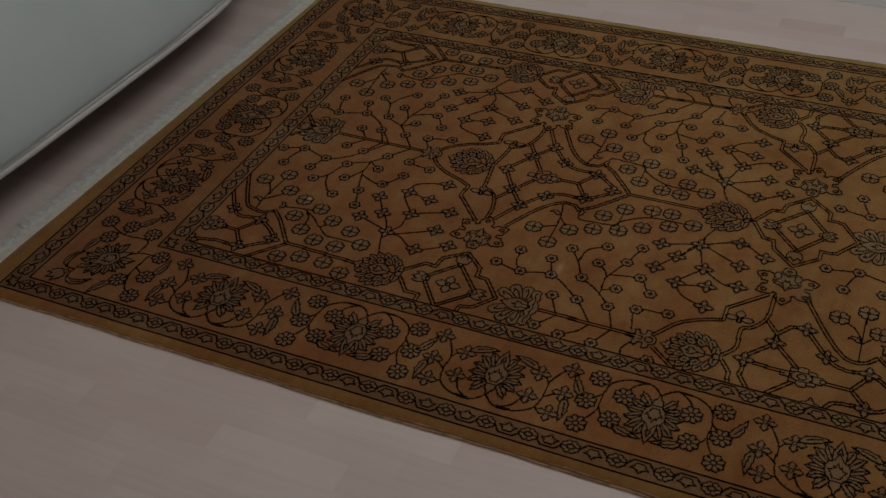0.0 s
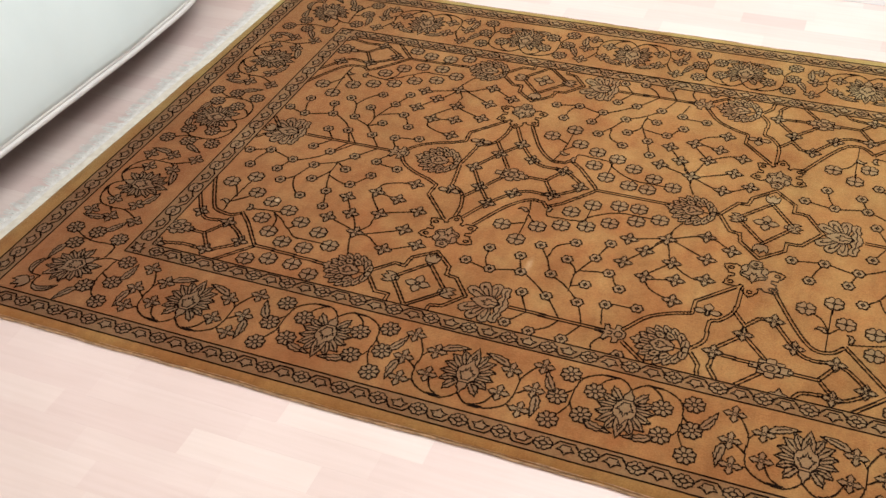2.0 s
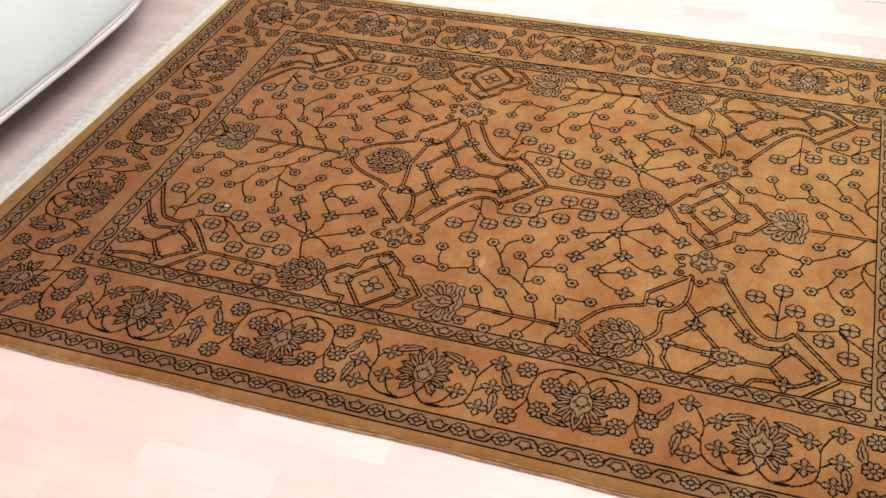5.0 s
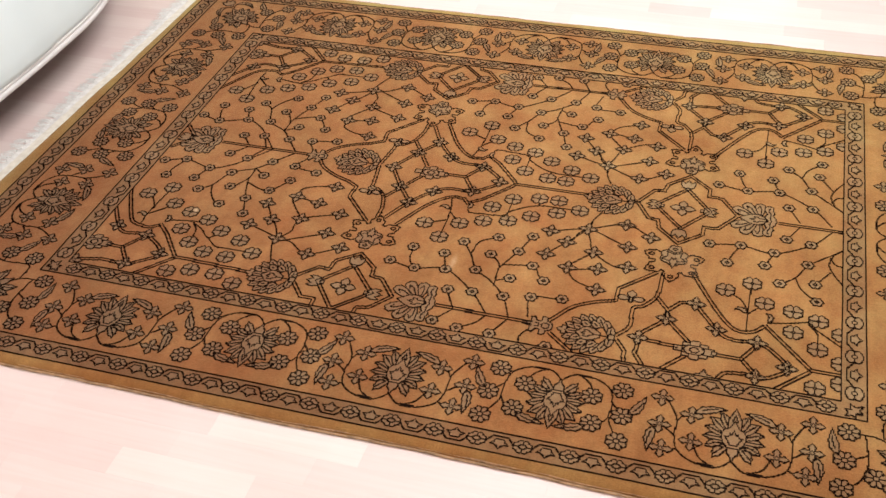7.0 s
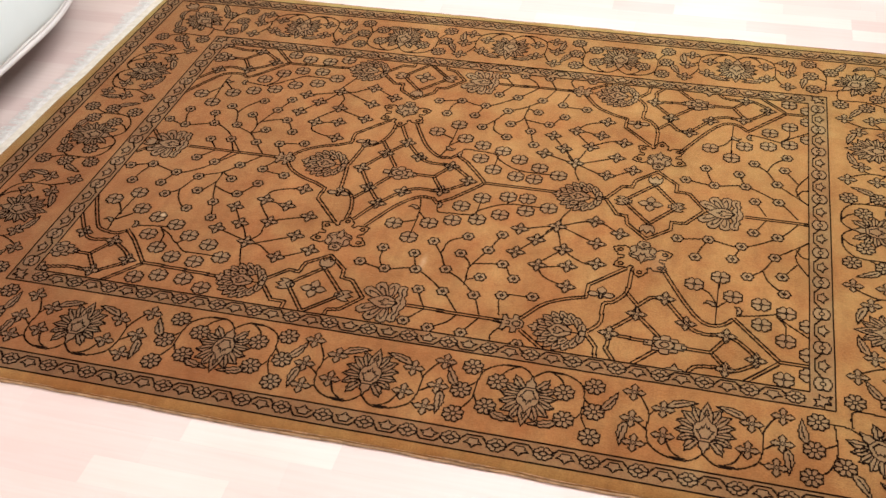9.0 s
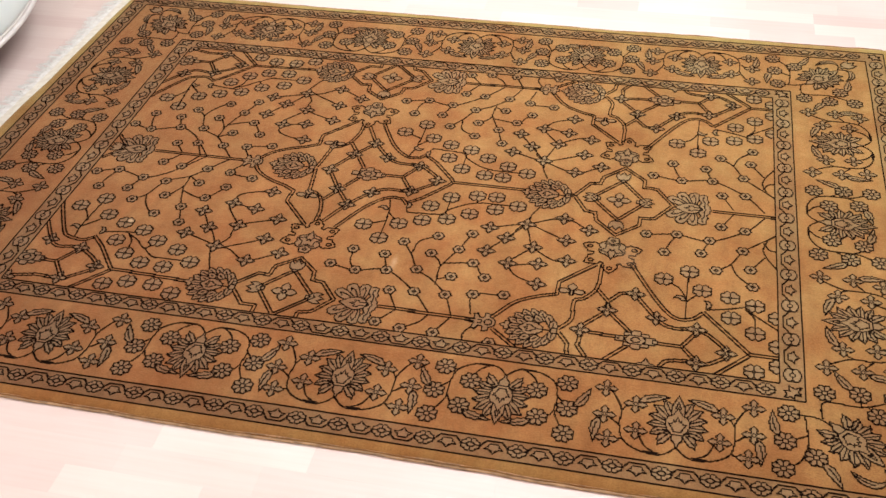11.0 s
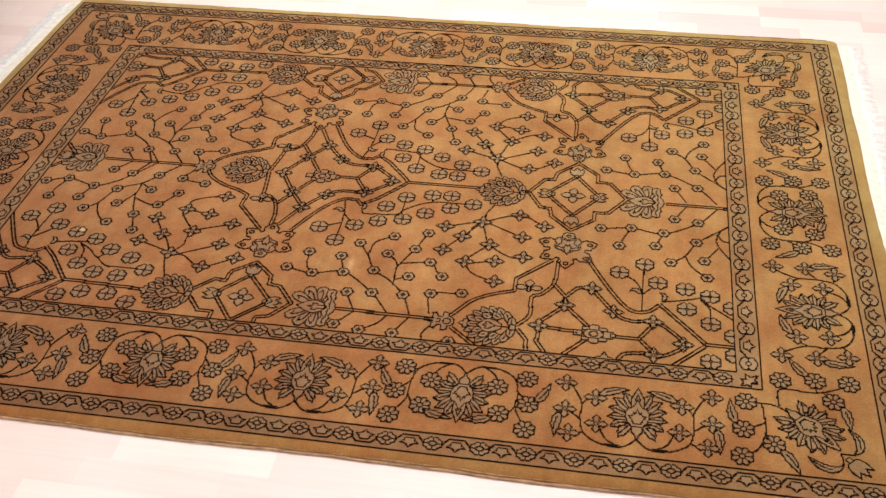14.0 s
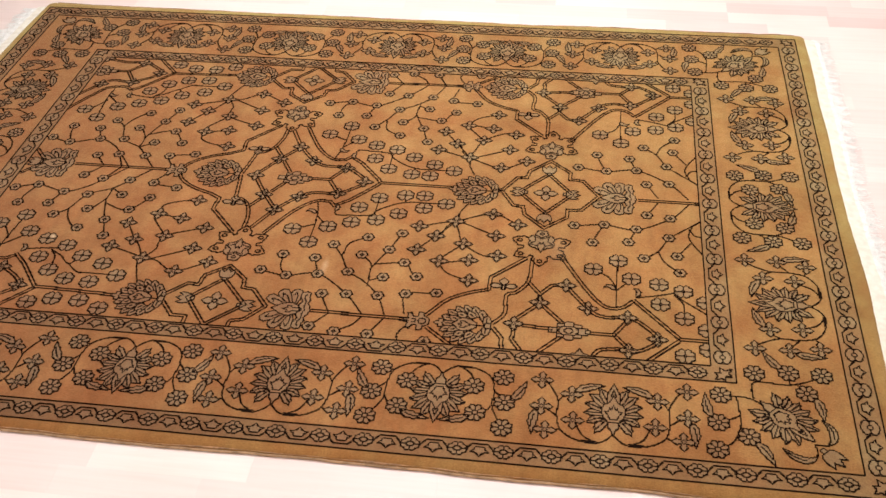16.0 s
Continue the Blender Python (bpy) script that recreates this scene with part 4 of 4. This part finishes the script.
lattice((128.3, 0), (135.0, 7.7), (140.9, 0))
lattice((55.7, 45.5), (60.2, 40.8), (62.6, 41), (63, 37.8), (67.7, 34.1), (72.1, 38.1), (72.5, 40.8), (75, 41.2), (78.9, 46.1), (75.3, 50.6), (72.8, 51.2), (72.5, 53))
lattice((55.9, 46), (59.8, 50.8), (63, 51), (63, 53))
lattice((67.7, 38.5), (61.6, 45.3), (67.5, 53), (74.3, 46.2), (67.7, 38.5))
lattice((88.9, 46.3), (109.4, 46.7))
tendril((112.6, 45.2), (113.3, 44.4), (116.6, 39.8), (120.9, 37.1), (124.9, 35.6))
lattice((124.9, 35.6), (124.9, 31.6), (132.0, 24.4))
lattice((113.5, 48.6), (118.8, 53))
tendril((126.7, 46), (128.9, 42.7), (128.8, 37.1), (130.8, 35.8), (133, 32.2), (133.3, 26.8), (133.4, 24.4))
lattice((126.9, 47.1), (129, 50), (129.2, 53))
lattice((133, 32.2), (135.8, 35.9), (138.1, 32.8), (141.3, 32.5))
lattice((135.8, 35.9), (135.9, 38.0))
lattice((135.2, 39.6), (131.6, 43.8))
lattice((136.8, 39.6), (141.2, 44.5))
lattice((133.0, 45.8), (139, 46.2))
lattice((131.3, 47), (131, 50), (132.9, 53))
lattice((140.9, 48.1), (136.6, 53))
lattice((145.7, 46.5), (151.4, 46.5), (154.0, 42.2))
lattice((151.4, 46.5), (154.1, 49.9))
tendril((141.3, 32.9), (146, 39.2), (148.7, 41.3), (154.2, 41.4), (157.1, 42.8), (160.2, 46.9), (157.6, 49.9), (155.3, 50.9))
tendril((152.6, 50.4), (148.8, 51.1), (147.3, 53))
tendril((139.4, 22.6), (144.5, 31.8), (147.8, 36.7), (150.1, 38.5), (152.9, 38.2), (155.3, 35.8))
lattice((155.3, 35.6), (164.7, 46.4), (170.4, 46.3))
lattice((164.7, 46.4), (158.3, 53))
tendril((2.6, 20.6), (5.0, 25.8), (10, 34.5), (12.3, 36.6), (16.2, 37.1), (18.3, 35.7))
lattice((18.3, 35.5), (21.5, 38.5), (27.2, 45.5), (45.4, 46.3))
lattice((27.4, 45.8), (21.0, 53))
tendril((2.0, 28.4), (5.0, 32.8), (8.7, 38.1), (11.4, 40.3), (17.1, 40.1), (23.4, 45.3), (18.4, 50.4))
lattice((10, 45.2), (13.8, 45.4), (17.2, 49.8))
lattice((13.8, 45.4), (16.8, 40.7))
lattice((6.0, 51.6), (11.4, 50.4), (15.7, 50.6))
lattice((4.9, -5.2), (9.0, -0.6))
lattice((4.9, 5.2), (9.0, 0.6))
for u, w, a in ((128.2, 0, 90), (140.9, 0, 270), (135.0, 9.6, 180), (61.0, 45.4, 90), (67.7, 36.8, 0), (75.0, 46.2, 270), (6.6, 0, 90)):
    both("tulip", "tulip", TULIP, [(u, w)], a)
both("tulip", "edge_tulip", [("fill", [(-2.2, -1.2), (-1.7, 0.3), (-0.7, 0.6), (0.0, 1.9), (0.7, 0.6), (1.7, 0.3), (2.2, -1.2)])], [(144.9, 53.0)], 0, cut=True)
both("star_flower", "widestar", draw_star(2.7, 1.9), [(134.7, 0), (67.8, 45.6)])

# sprays of single stems
vine((31.4, 0), (27.5, 5.1), (23.9, 9.1), (19.3, 11.4), (12, 9.4), (6, 11.2))
vine((12, 9.4), (10.5, 13.2), (10, 16.8))
vine((19.3, 11.4), (17.4, 16.2))
vine((37.5, 0.4), (33.7, 5.3), (30.7, 8.9), (25.6, 12), (23.2, 17.9), (20.5, 20.3))
vine((24.6, 0.4), (21.5, 4.3))
vine((29.4, 0.3), (26.9, 5.2))
vine((23.2, 17.9), (24.4, 21.1), (26.7, 24.1), (28.3, 24.7))
vine((30.7, 8.9), (30.7, 13.1), (28.3, 17.9))
vine((30.7, 13.1), (32.3, 18.3), (33.4, 21), (35.5, 26.9))
vine((31.5, 14.9), (34.8, 16.5), (37.9, 16.8), (41.2, 11.8))
vine((30.7, 8.9), (34, 11.2))
vine((42, 1.5), (40.1, 5.7), (46.3, 7.1))
vine((49.1, 41.6), (47.6, 37.9), (46.7, 35), (47.2, 33.5), (38.6, 30.2))
vine((47.2, 33.5), (44.8, 29.1), (43.2, 27.3), (39.5, 21.6))
vine((47.2, 33.5), (49.2, 30.3), (49.7, 25.4), (57.9, 21.6))
vine((49.7, 25.4), (45.1, 19.4), (45.4, 17.5), (45.6, 14.2), (49.2, 12.2), (53.3, 11.6))
vine((45.4, 17.5), (51.4, 18.7))
vine((48.6, 34), (57.6, 29.1))
vine((47.2, 33.5), (50.8, 34.1), (55.8, 37.1), (62.5, 33.4))
vine((13.6, 35.9), (13.4, 33.3), (13.5, 29.3), (14.2, 21.4))
vine((13.8, 29.9), (11.5, 26.3), (9.4, 24.9))
vine((13.6, 32.2), (16.5, 29.3), (17.8, 27.2))
vine((19.4, 33.5), (23.3, 32.7), (27.4, 32.2), (28.7, 31.1))
vine((25.6, 32.9), (27.4, 35.1), (27.9, 37.7), (27.9, 39.8))
vine((25.6, 32.9), (28.7, 34.8), (31.6, 37.3), (33.4, 34.4))
vine((31.6, 37.3), (34.6, 39.8), (37.4, 39.8), (43.8, 40))
vine((92.7, 46.5), (89.8, 40.9))
vine((92.7, 46.5), (89.5, 50.8))
vine((99.6, 46), (95.1, 40.3), (87.6, 34.5), (80.7, 35.8), (74.7, 34.6))
vine((78.4, 28.9), (78.9, 33.1), (80.7, 35.8))
vine((87.6, 34.5), (85.7, 29.3))
vine((99.8, 46.7), (98.3, 49.3), (95, 51.8))
vine((104.5, 46.1), (101.9, 40.1), (97.9, 35.7), (94.1, 33), (91.6, 28.2), (89, 24.3))
vine((91.6, 28.2), (92.3, 23.5), (96.1, 20.8))
vine((104.6, 46.5), (101.9, 51.9))
vine((99, 37.3), (98.8, 32.6), (98.4, 29.7), (95.9, 27.1))
vine((98.6, 31.7), (100.4, 27.3), (101.6, 24.6), (103.5, 18.8))
vine((99.4, 29.9), (105.8, 28.9), (107.7, 31.6), (109, 33.2))
vine((99.1, 35.4), (101.9, 34))
vine((108.3, 44.8), (107.7, 38.9), (114.1, 38))
vine((109.7, 47.9), (108.1, 50.5), (108.1, 53.1))
vine((117.1, 5.8), (115.6, 9.3), (115, 12.9), (111.2, 18.8), (107.6, 23.9))
vine((115, 12.9), (111.8, 13.8), (106.9, 15.7))
vine((115, 12.9), (113.2, 15.0), (112.6, 17.2), (111.2, 18.8))
vine((115, 12.9), (123.2, 9.3), (129.3, 12.7))
vine((115, 12.9), (116.2, 16.6), (117.7, 20.8), (122.5, 24.4), (125.6, 24.3))
vine((116.9, 13.3), (124.6, 17.3))
vine((117.7, 20.8), (113.2, 27.4), (119.6, 26.4))
vine((113.4, 28.4), (115.6, 31.2), (120.3, 33.2))
vine((86.4, 10.8), (87, 13.3), (90.4, 13.2), (95, 12.7), (96.5, 10.5), (102.4, 7), (112.1, 6.7))
vine((95.9, 12), (95.9, 6.1))
vine((95.9, 12), (96.5, 14.5))
vine((102.4, 7), (101.8, 4.4))
vine((81.6, 8.8), (82.7, 14.2), (83, 23.9))
vine((82.7, 14.2), (86, 18.1))
vine((82.7, 17.5), (78.2, 19.8))
vine((160.9, 0.9), (158.3, 6.1))
vine((167.9, 1.1), (163.6, 6.8), (155.9, 11.6), (148.8, 10.5), (142.1, 11.6))
vine((148.8, 10.5), (147.3, 13.9), (146.3, 17.3))
vine((155.9, 11.6), (154.2, 16.4))
vine((170.1, 7.3), (166.5, 10.7), (163.2, 14), (160.7, 18.8), (157.7, 21.6))
vine((160.7, 18.8), (162, 22.3), (165.2, 25.7))
vine((167.8, 15.3), (164.8, 20.2))
vine((168.6, 8.6), (167.5, 12.5), (168.4, 15.6), (170.3, 18.9))
vine((167.7, 10.4), (168.8, 12.4), (170.3, 12.9))
vine((151.8, 37.8), (151.8, 32.8), (152, 23.1))
vine((151.8, 32), (150.1, 28.7), (146.8, 26.5))
vine((151.8, 32.8), (155, 28.9))
vine((155.9, 34.6), (160, 33.6), (165.8, 31.6))
vine((163.9, 33.1), (165.7, 35.8), (165.7, 40))
vine((163.9, 33.1), (170.2, 38.2))
both("bud", "bud", BUD, [(13.4, 33.4), (82.2, 13.4), (151.6, 32.6)])
both("bud", "budr", turned(BUD, -60), [(19.0, 34.2), (86.6, 12.0), (156.2, 34.4)])

# ---------------------------------------------------------------- rug: borders and guard bands
MIDV, MIDU = 66.9, 98.1                       # the middle of the border along the long and the short sides


def border_unit(kind, cu, cv, turn):
    """kind star: the palmette points inwards amid four-petalled blossoms; kind rosette: outwards amid round ones."""
    name, flower = ("star_flower", BIG_STAR) if kind == "star" else ("rosette", ROSETTE)
    way = 1 if kind == "star" else -1
    c, s = math.cos(radians(turn)), math.sin(radians(turn))

    def spot(x, y):
        return cu + x * c - y * s, cv + x * s + y * c

    place("border_palmette", "border_palmette", BORDER_PALMETTE, *spot(0, 0), turn + (0 if way > 0 else 180), False, "pointed blossom of the border in fawn and black")
    blossoms = ((13.7, 6.3), (13.6, -0.4), (12.6, -6.3), (8.0, 3.0), (7.5, -3.4)) if kind == "star" else ((12.0, 6.3), (12.8, -0.2), (12.8, -6.5), (6.5, 3.4), (7.4, -3.4))
    leaves = ((8.0, 3.0, -45), (13.6, -0.4, 150)) if kind == "star" else ((12.8, -0.2, 52), (7.4, -3.4, -130))
    for sx in (-1, 1):
        stem = [(0, -6.0 * way), (1.6 * sx, -7.7 * way), (3.6 * sx, -8.4 * way), (7.0 * sx, -7.8 * way), (9.6 * sx, -5.8 * way), (10.4 * sx, -2.4 * way),
                (10.4 * sx, 1.6 * way), (12.0 * sx, 5.0 * way), (13.0 * sx, 6.3 * way)]
        paths = [smooth(stem), smooth([(3.2 * sx, -8.2 * way), (5.6 * sx, -6.6 * way), (7.0 * sx, -3.4)]) if kind == "star" else smooth([(3.4 * sx, 8.2), (5.4 * sx, 6.6), (6.5 * sx, 4.4)]),
                 [(10.4 * sx, -2.6 * way), (13.0 * sx, -0.4)], [(3.0 * sx, -8.0 * way), (5.6 * sx, -8.0 * way)], [(3.2 * sx, -8.24 * way), (5.4 * sx, -8.24 * way)], [(9.6 * sx, -5.8 * way), (12.4 * sx, -6.3 * way)], [(10.3 * sx, 1.0 * way), (9.6 * sx, 2.4 * way), (8.0 * sx, 3.0 * way)]]
        lines = [("line", [spot(*p) for p in path]) for path in paths]
        k = KNOT * 100
        bu, bv = round(cu / k) * k, round(cv / k) * k
        place("border_vine", ("border_vine", kind, sx, round(turn)), [(q, [(x - bu, y - bv) for x, y in p]) for q, p in lines], bu, bv)
        for x, y in blossoms:
            place(name, name + "_border", flower, *spot(sx * x, y), 0)
        for x, y, a in leaves:
            lx, ly = 1.1 * math.sin(radians(a)), 1.1 * math.cos(radians(a))
            bend = -1 if a in (-45, 52) else 1
            place("leaf", ("leaf", sx, bend, a), turned(turned(LEAF, 0, bend < 0), -a if sx > 0 else -a, False) if sx > 0 else turned(turned(turned(LEAF, 0, bend < 0), -a), 0, True), *spot(sx * (x + lx), y + ly), turn)


for i in range(5):
    kind = "star" if i % 2 == 0 else "rosette"
    u = (i - 2) * 31.95
    border_unit(kind, u + (0.0, 0.6, 0.0, -0.8, 0.5)[i], -MIDV + (0.2 if kind == "star" else 0.0), 0)
    border_unit(kind, u, MIDV - (0.2 if kind == "star" else 0.0), 180)
for i in range(3):
    kind = "star" if i % 2 == 0 else "rosette"
    v = (i - 1) * 33.4
    border_unit(kind, MIDU, v, 90)
    border_unit(kind, -MIDU, v, 270)


def corner(su, m):
    """A border corner, drawn for the corner at +x, -y and mirrored to the others: all about the diagonal."""
    def spot(x, y):
        return su * (95.7 + x), m * (-65.5 + y)

    way = {(1, 1): 225, (1, -1): 315, (-1, 1): 135, (-1, -1): 45}[(su, m)]
    place("border_palmette", "border_palmette", BORDER_PALMETTE, *spot(0, 0), way, False, "pointed corner blossom in fawn and black")
    for x, y in ((-11.4, 5.0), (-12.3, -1.9), (-12.7, -8.3), (-7.0, -4.9), (-4.7, 11.4), (1.7, 12.2), (8.1, 12.2), (4.7, 7.2)):
        place("rosette", "rosette_border", ROSETTE, *spot(x, y))
    for x, y, a in ((-13.2, -0.8, -35), (-6.0, -6.0, 125), (0.8, 13.2, -60), (5.8, 6.2, 145)):
        items = turned(LEAF, -a)
        items = [(k, np.asarray(p) * (su, m)) for k, p in items]
        place("leaf", ("cleaf", su, m, a), items, *spot(x, y))
    for pts in (((4.6, -5.3), (6.8, -5.2), (8.1, -3.6), (7.9, -1.2), (6.5, 0.6)), ((4.6, -5.3), (4.8, -7.6), (3.2, -9.1), (0.8, -8.6), (-1.2, -6.8))):
        curl = beside(smooth(pts), 0.0)
        t = np.linspace(0, 1, len(curl))
        half = 0.72 * np.sin(math.pi * np.clip((t - 0.25) / 0.75, 0, 1))
        a = [np.array(p) + np.array(n) for p, n in zip(curl, np.array(beside(curl, 1.0)) * half[:, None] - np.array(curl) * half[:, None])]
        b = [np.array(p) - np.array(n) for p, n in zip(curl, np.array(beside(curl, 1.0)) * half[:, None] - np.array(curl) * half[:, None])]
        items = [("fill", [tuple(q * (su, m)) for q in a + b[::-1]]), ("line", [tuple(np.array(q) * (su, m)) for q in curl[len(curl) // 2:-2]])]
        place("leaf", ("curl", su, m, pts[1]), items, *spot(0, 0))
    tul = [(k, np.asarray(p) * (su, m)) for k, p in turned(draw_tulip(4.2, 4.4), 225)]
    place("tulip", ("ctulip", su, m), tul, *spot(7.5, -8.1))
    paths = [smooth([(-10.0, 5.0), (-6.5, 4.9), (-4.2, 3.6), (-3.2, 2.6)]), smooth([(-8.6, 4.9), (-8.3, 1.5), (-8.2, -1.8), (-9.6, -6.0), (-12.0, -8.0)]), [(-8.3, 0.2), (-11.6, -1.9)],
             smooth([(-5.4, 4.9), (-5.6, 7.6), (-4.4, 9.4), (1.8, 9.2), (7.6, 11.6)]), [(1.7, 9.2), (1.7, 11.4)], [(3.0, 9.2), (4.4, 7.8)], [(-8.2, -2.6), (-7.4, -4.4)], [(-4.6, 9.4), (-4.7, 10.6)]]
    items = [("line", [(su * x, m * y) for x, y in p]) for p in paths]
    place("border_vine", ("cvine", su, m), items, *spot(0, 0))


for su in (-1, 1):
    for sv in (-1, 1):
        corner(su, sv)


def guard(half_u, half_v, stops_u, stops_v):
    """A guard band along all four sides: flowers at the stops, and between them tulips under a stem that steps over them."""
    for side in (-1, 1):
        for along, stops, away in (("u", stops_u, half_v), ("v", stops_v, half_u)):
            for at in stops:
                u, v = (at, side * away) if along == "u" else (side * away, at)
                place("guard_flower", ("guard_flower", along), draw_guard_flower(along == "v"), u, v, 0 if along == "u" else 90)
            for a, b in zip(stops[:-1], stops[1:]):
                mid, period = (a + b) / 2, round((b - a) * 4) / 4
                u, v = (mid, side * away) if along == "u" else (side * away, mid)
                turn = (0 if side < 0 else 180) if along == "u" else (90 if side > 0 else 270)
                if along == "u" and -12 < mid < 18:
                    turn += 180
                place("guard_tulip", ("chevron", period), draw_guard_chevron(period), u, v, turn % 360)
    for su in (-1, 1):
        for sv in (-1, 1):
            place("guard_tulip", ("gct", su, sv), [(k, np.asarray(p) * (su, -sv)) for k, p in draw_corner_tulip()], su * half_u, sv * half_v)


guard(110.6, 79.25, list(np.interp(range(26), (0, 6, 15, 25), (-106.9, -55.3, 19.3, 104.8))), [9.35 * k for k in range(-8, 9)])
guard(85.15, 54.95, [8.45 * (k + 0.5) for k in range(-10, 10)], [10.1 * k for k in range(-5, 6)])


def band_lines():
    """The dark lines that bound the guards, a knot or two wide, not quite straight as hand weaving is."""
    for kind in ("outer", "outer_in", "inner", "field"):
        hu, hv = HALF[kind][0] * 100, HALF[kind][1] * 100
        for side in (-1, 1):
            us, vs = np.linspace(-hu, hu, 260), np.linspace(-hv, hv, 190)
            ribbon("guard_line", [(u, side * hv + 0.10 * noise.noise((u * 0.06, side * 3.7, hu)) + 0.05 * noise.noise((u * 0.9, side, hu))) for u in us], 0.29)
            ribbon("guard_line", [(side * hu + 0.10 * noise.noise((v * 0.06, side * 5.1, hv)) + 0.05 * noise.noise((v * 0.9, side, hv)), v) for v in vs], 0.27)


band_lines()
build_fringe()

# ---------------------------------------------------------------- floor strips
def build_strips():
    """Laminate strips of three lengths laid along x; the nearest are parts, the rest one joined sheet."""
    rng = random.Random(11)
    width, thick = 0.0655, 0.003
    shapes = {}
    near_box = (-0.75, 2.55, -1.20, 1.21)
    rest_v, rest_f = [], []
    count = 0
    lengths = (0.27, 0.30, 0.34)
    # strips of a marked tone by the far end of the rug: row, start, end, 1 pink or 2 pale
    marked = {0: ((1.125, 1.312, 1), (1.312, 1.570, 2), (1.570, 1.830, 2), (1.830, 2.128, 1)), -1: ((1.530, 1.830, 1), (1.830, 2.120, 2), (2.120, 2.410, 1)), -2: ((1.645, 1.940, 1), (1.940, 2.230, 2))}
    rest_m = []

    def slab(length):
        b = 0.00012
        v, f = [], []
        for z, i in ((-thick, 0.0), (-b, 0.0), (0.0, b)):
            v += [(i, i, z), (length - i, i, z), (length - i, width - i, z), (i, width - i, z)]
        for k in (0, 4):
            f += [(k + a, k + (a + 1) % 4, k + 4 + (a + 1) % 4, k + 4 + a) for a in range(4)]
        return v, f + [(8, 9, 10, 11)]

    y = 0.994 - 86 * width
    while y < ROOM_Y1 - 0.005:
        x = ROOM_X0 + rng.uniform(-0.4, 0.0)
        known = list(marked.get(round((y - 0.994) / width), ()))
        while x < ROOM_X1:
            length, tone = rng.choice(lengths), 0
            if known and x + length > known[0][0] - 0.12:
                if x >= known[0][0] - 0.001:
                    x, end, tone = known.pop(0)
                    length = end - x
                else:
                    length = known[0][0] - x
            hidden = x > -0.20 and x + length < 1.95 and y > -0.80 and y + width < 0.80
            v, f = slab(length - 0.0001)
            if x + length > near_box[0] and x < near_box[1] and y + width > near_box[2] and y + width < near_box[3] and not hidden and not tone and count < 300:
                length = round(length, 4)
                if length not in shapes:
                    me = bpy.data.meshes.new("floor_strip")
                    me.from_pydata(v, [], f)
                    me.materials.append(MAT_BIRCH)
                    shapes[length] = me
                ob = new("floor_strip", shapes[length])
                ob.parent = floor
                ob.location = (x, y + 0.0001, 0.0)
                count += 1
            else:
                b = len(rest_v)
                rest_v.extend((min(max(p[0] + x, ROOM_X0), ROOM_X1), min(max(p[1] + y + 0.0001, ROOM_Y0), ROOM_Y1), p[2]) for p in v)
                rest_f.extend(tuple(b + q for q in face) for face in f)
                rest_m.extend([tone] * len(f))
            x += length
        y += width
    tagged(mesh_object("floor_strips", rest_v, rest_f, [MAT_BIRCH, MAT_PINK_BIRCH, MAT_PALE_BIRCH], rest_m, floor), kind="stuff")


build_strips()
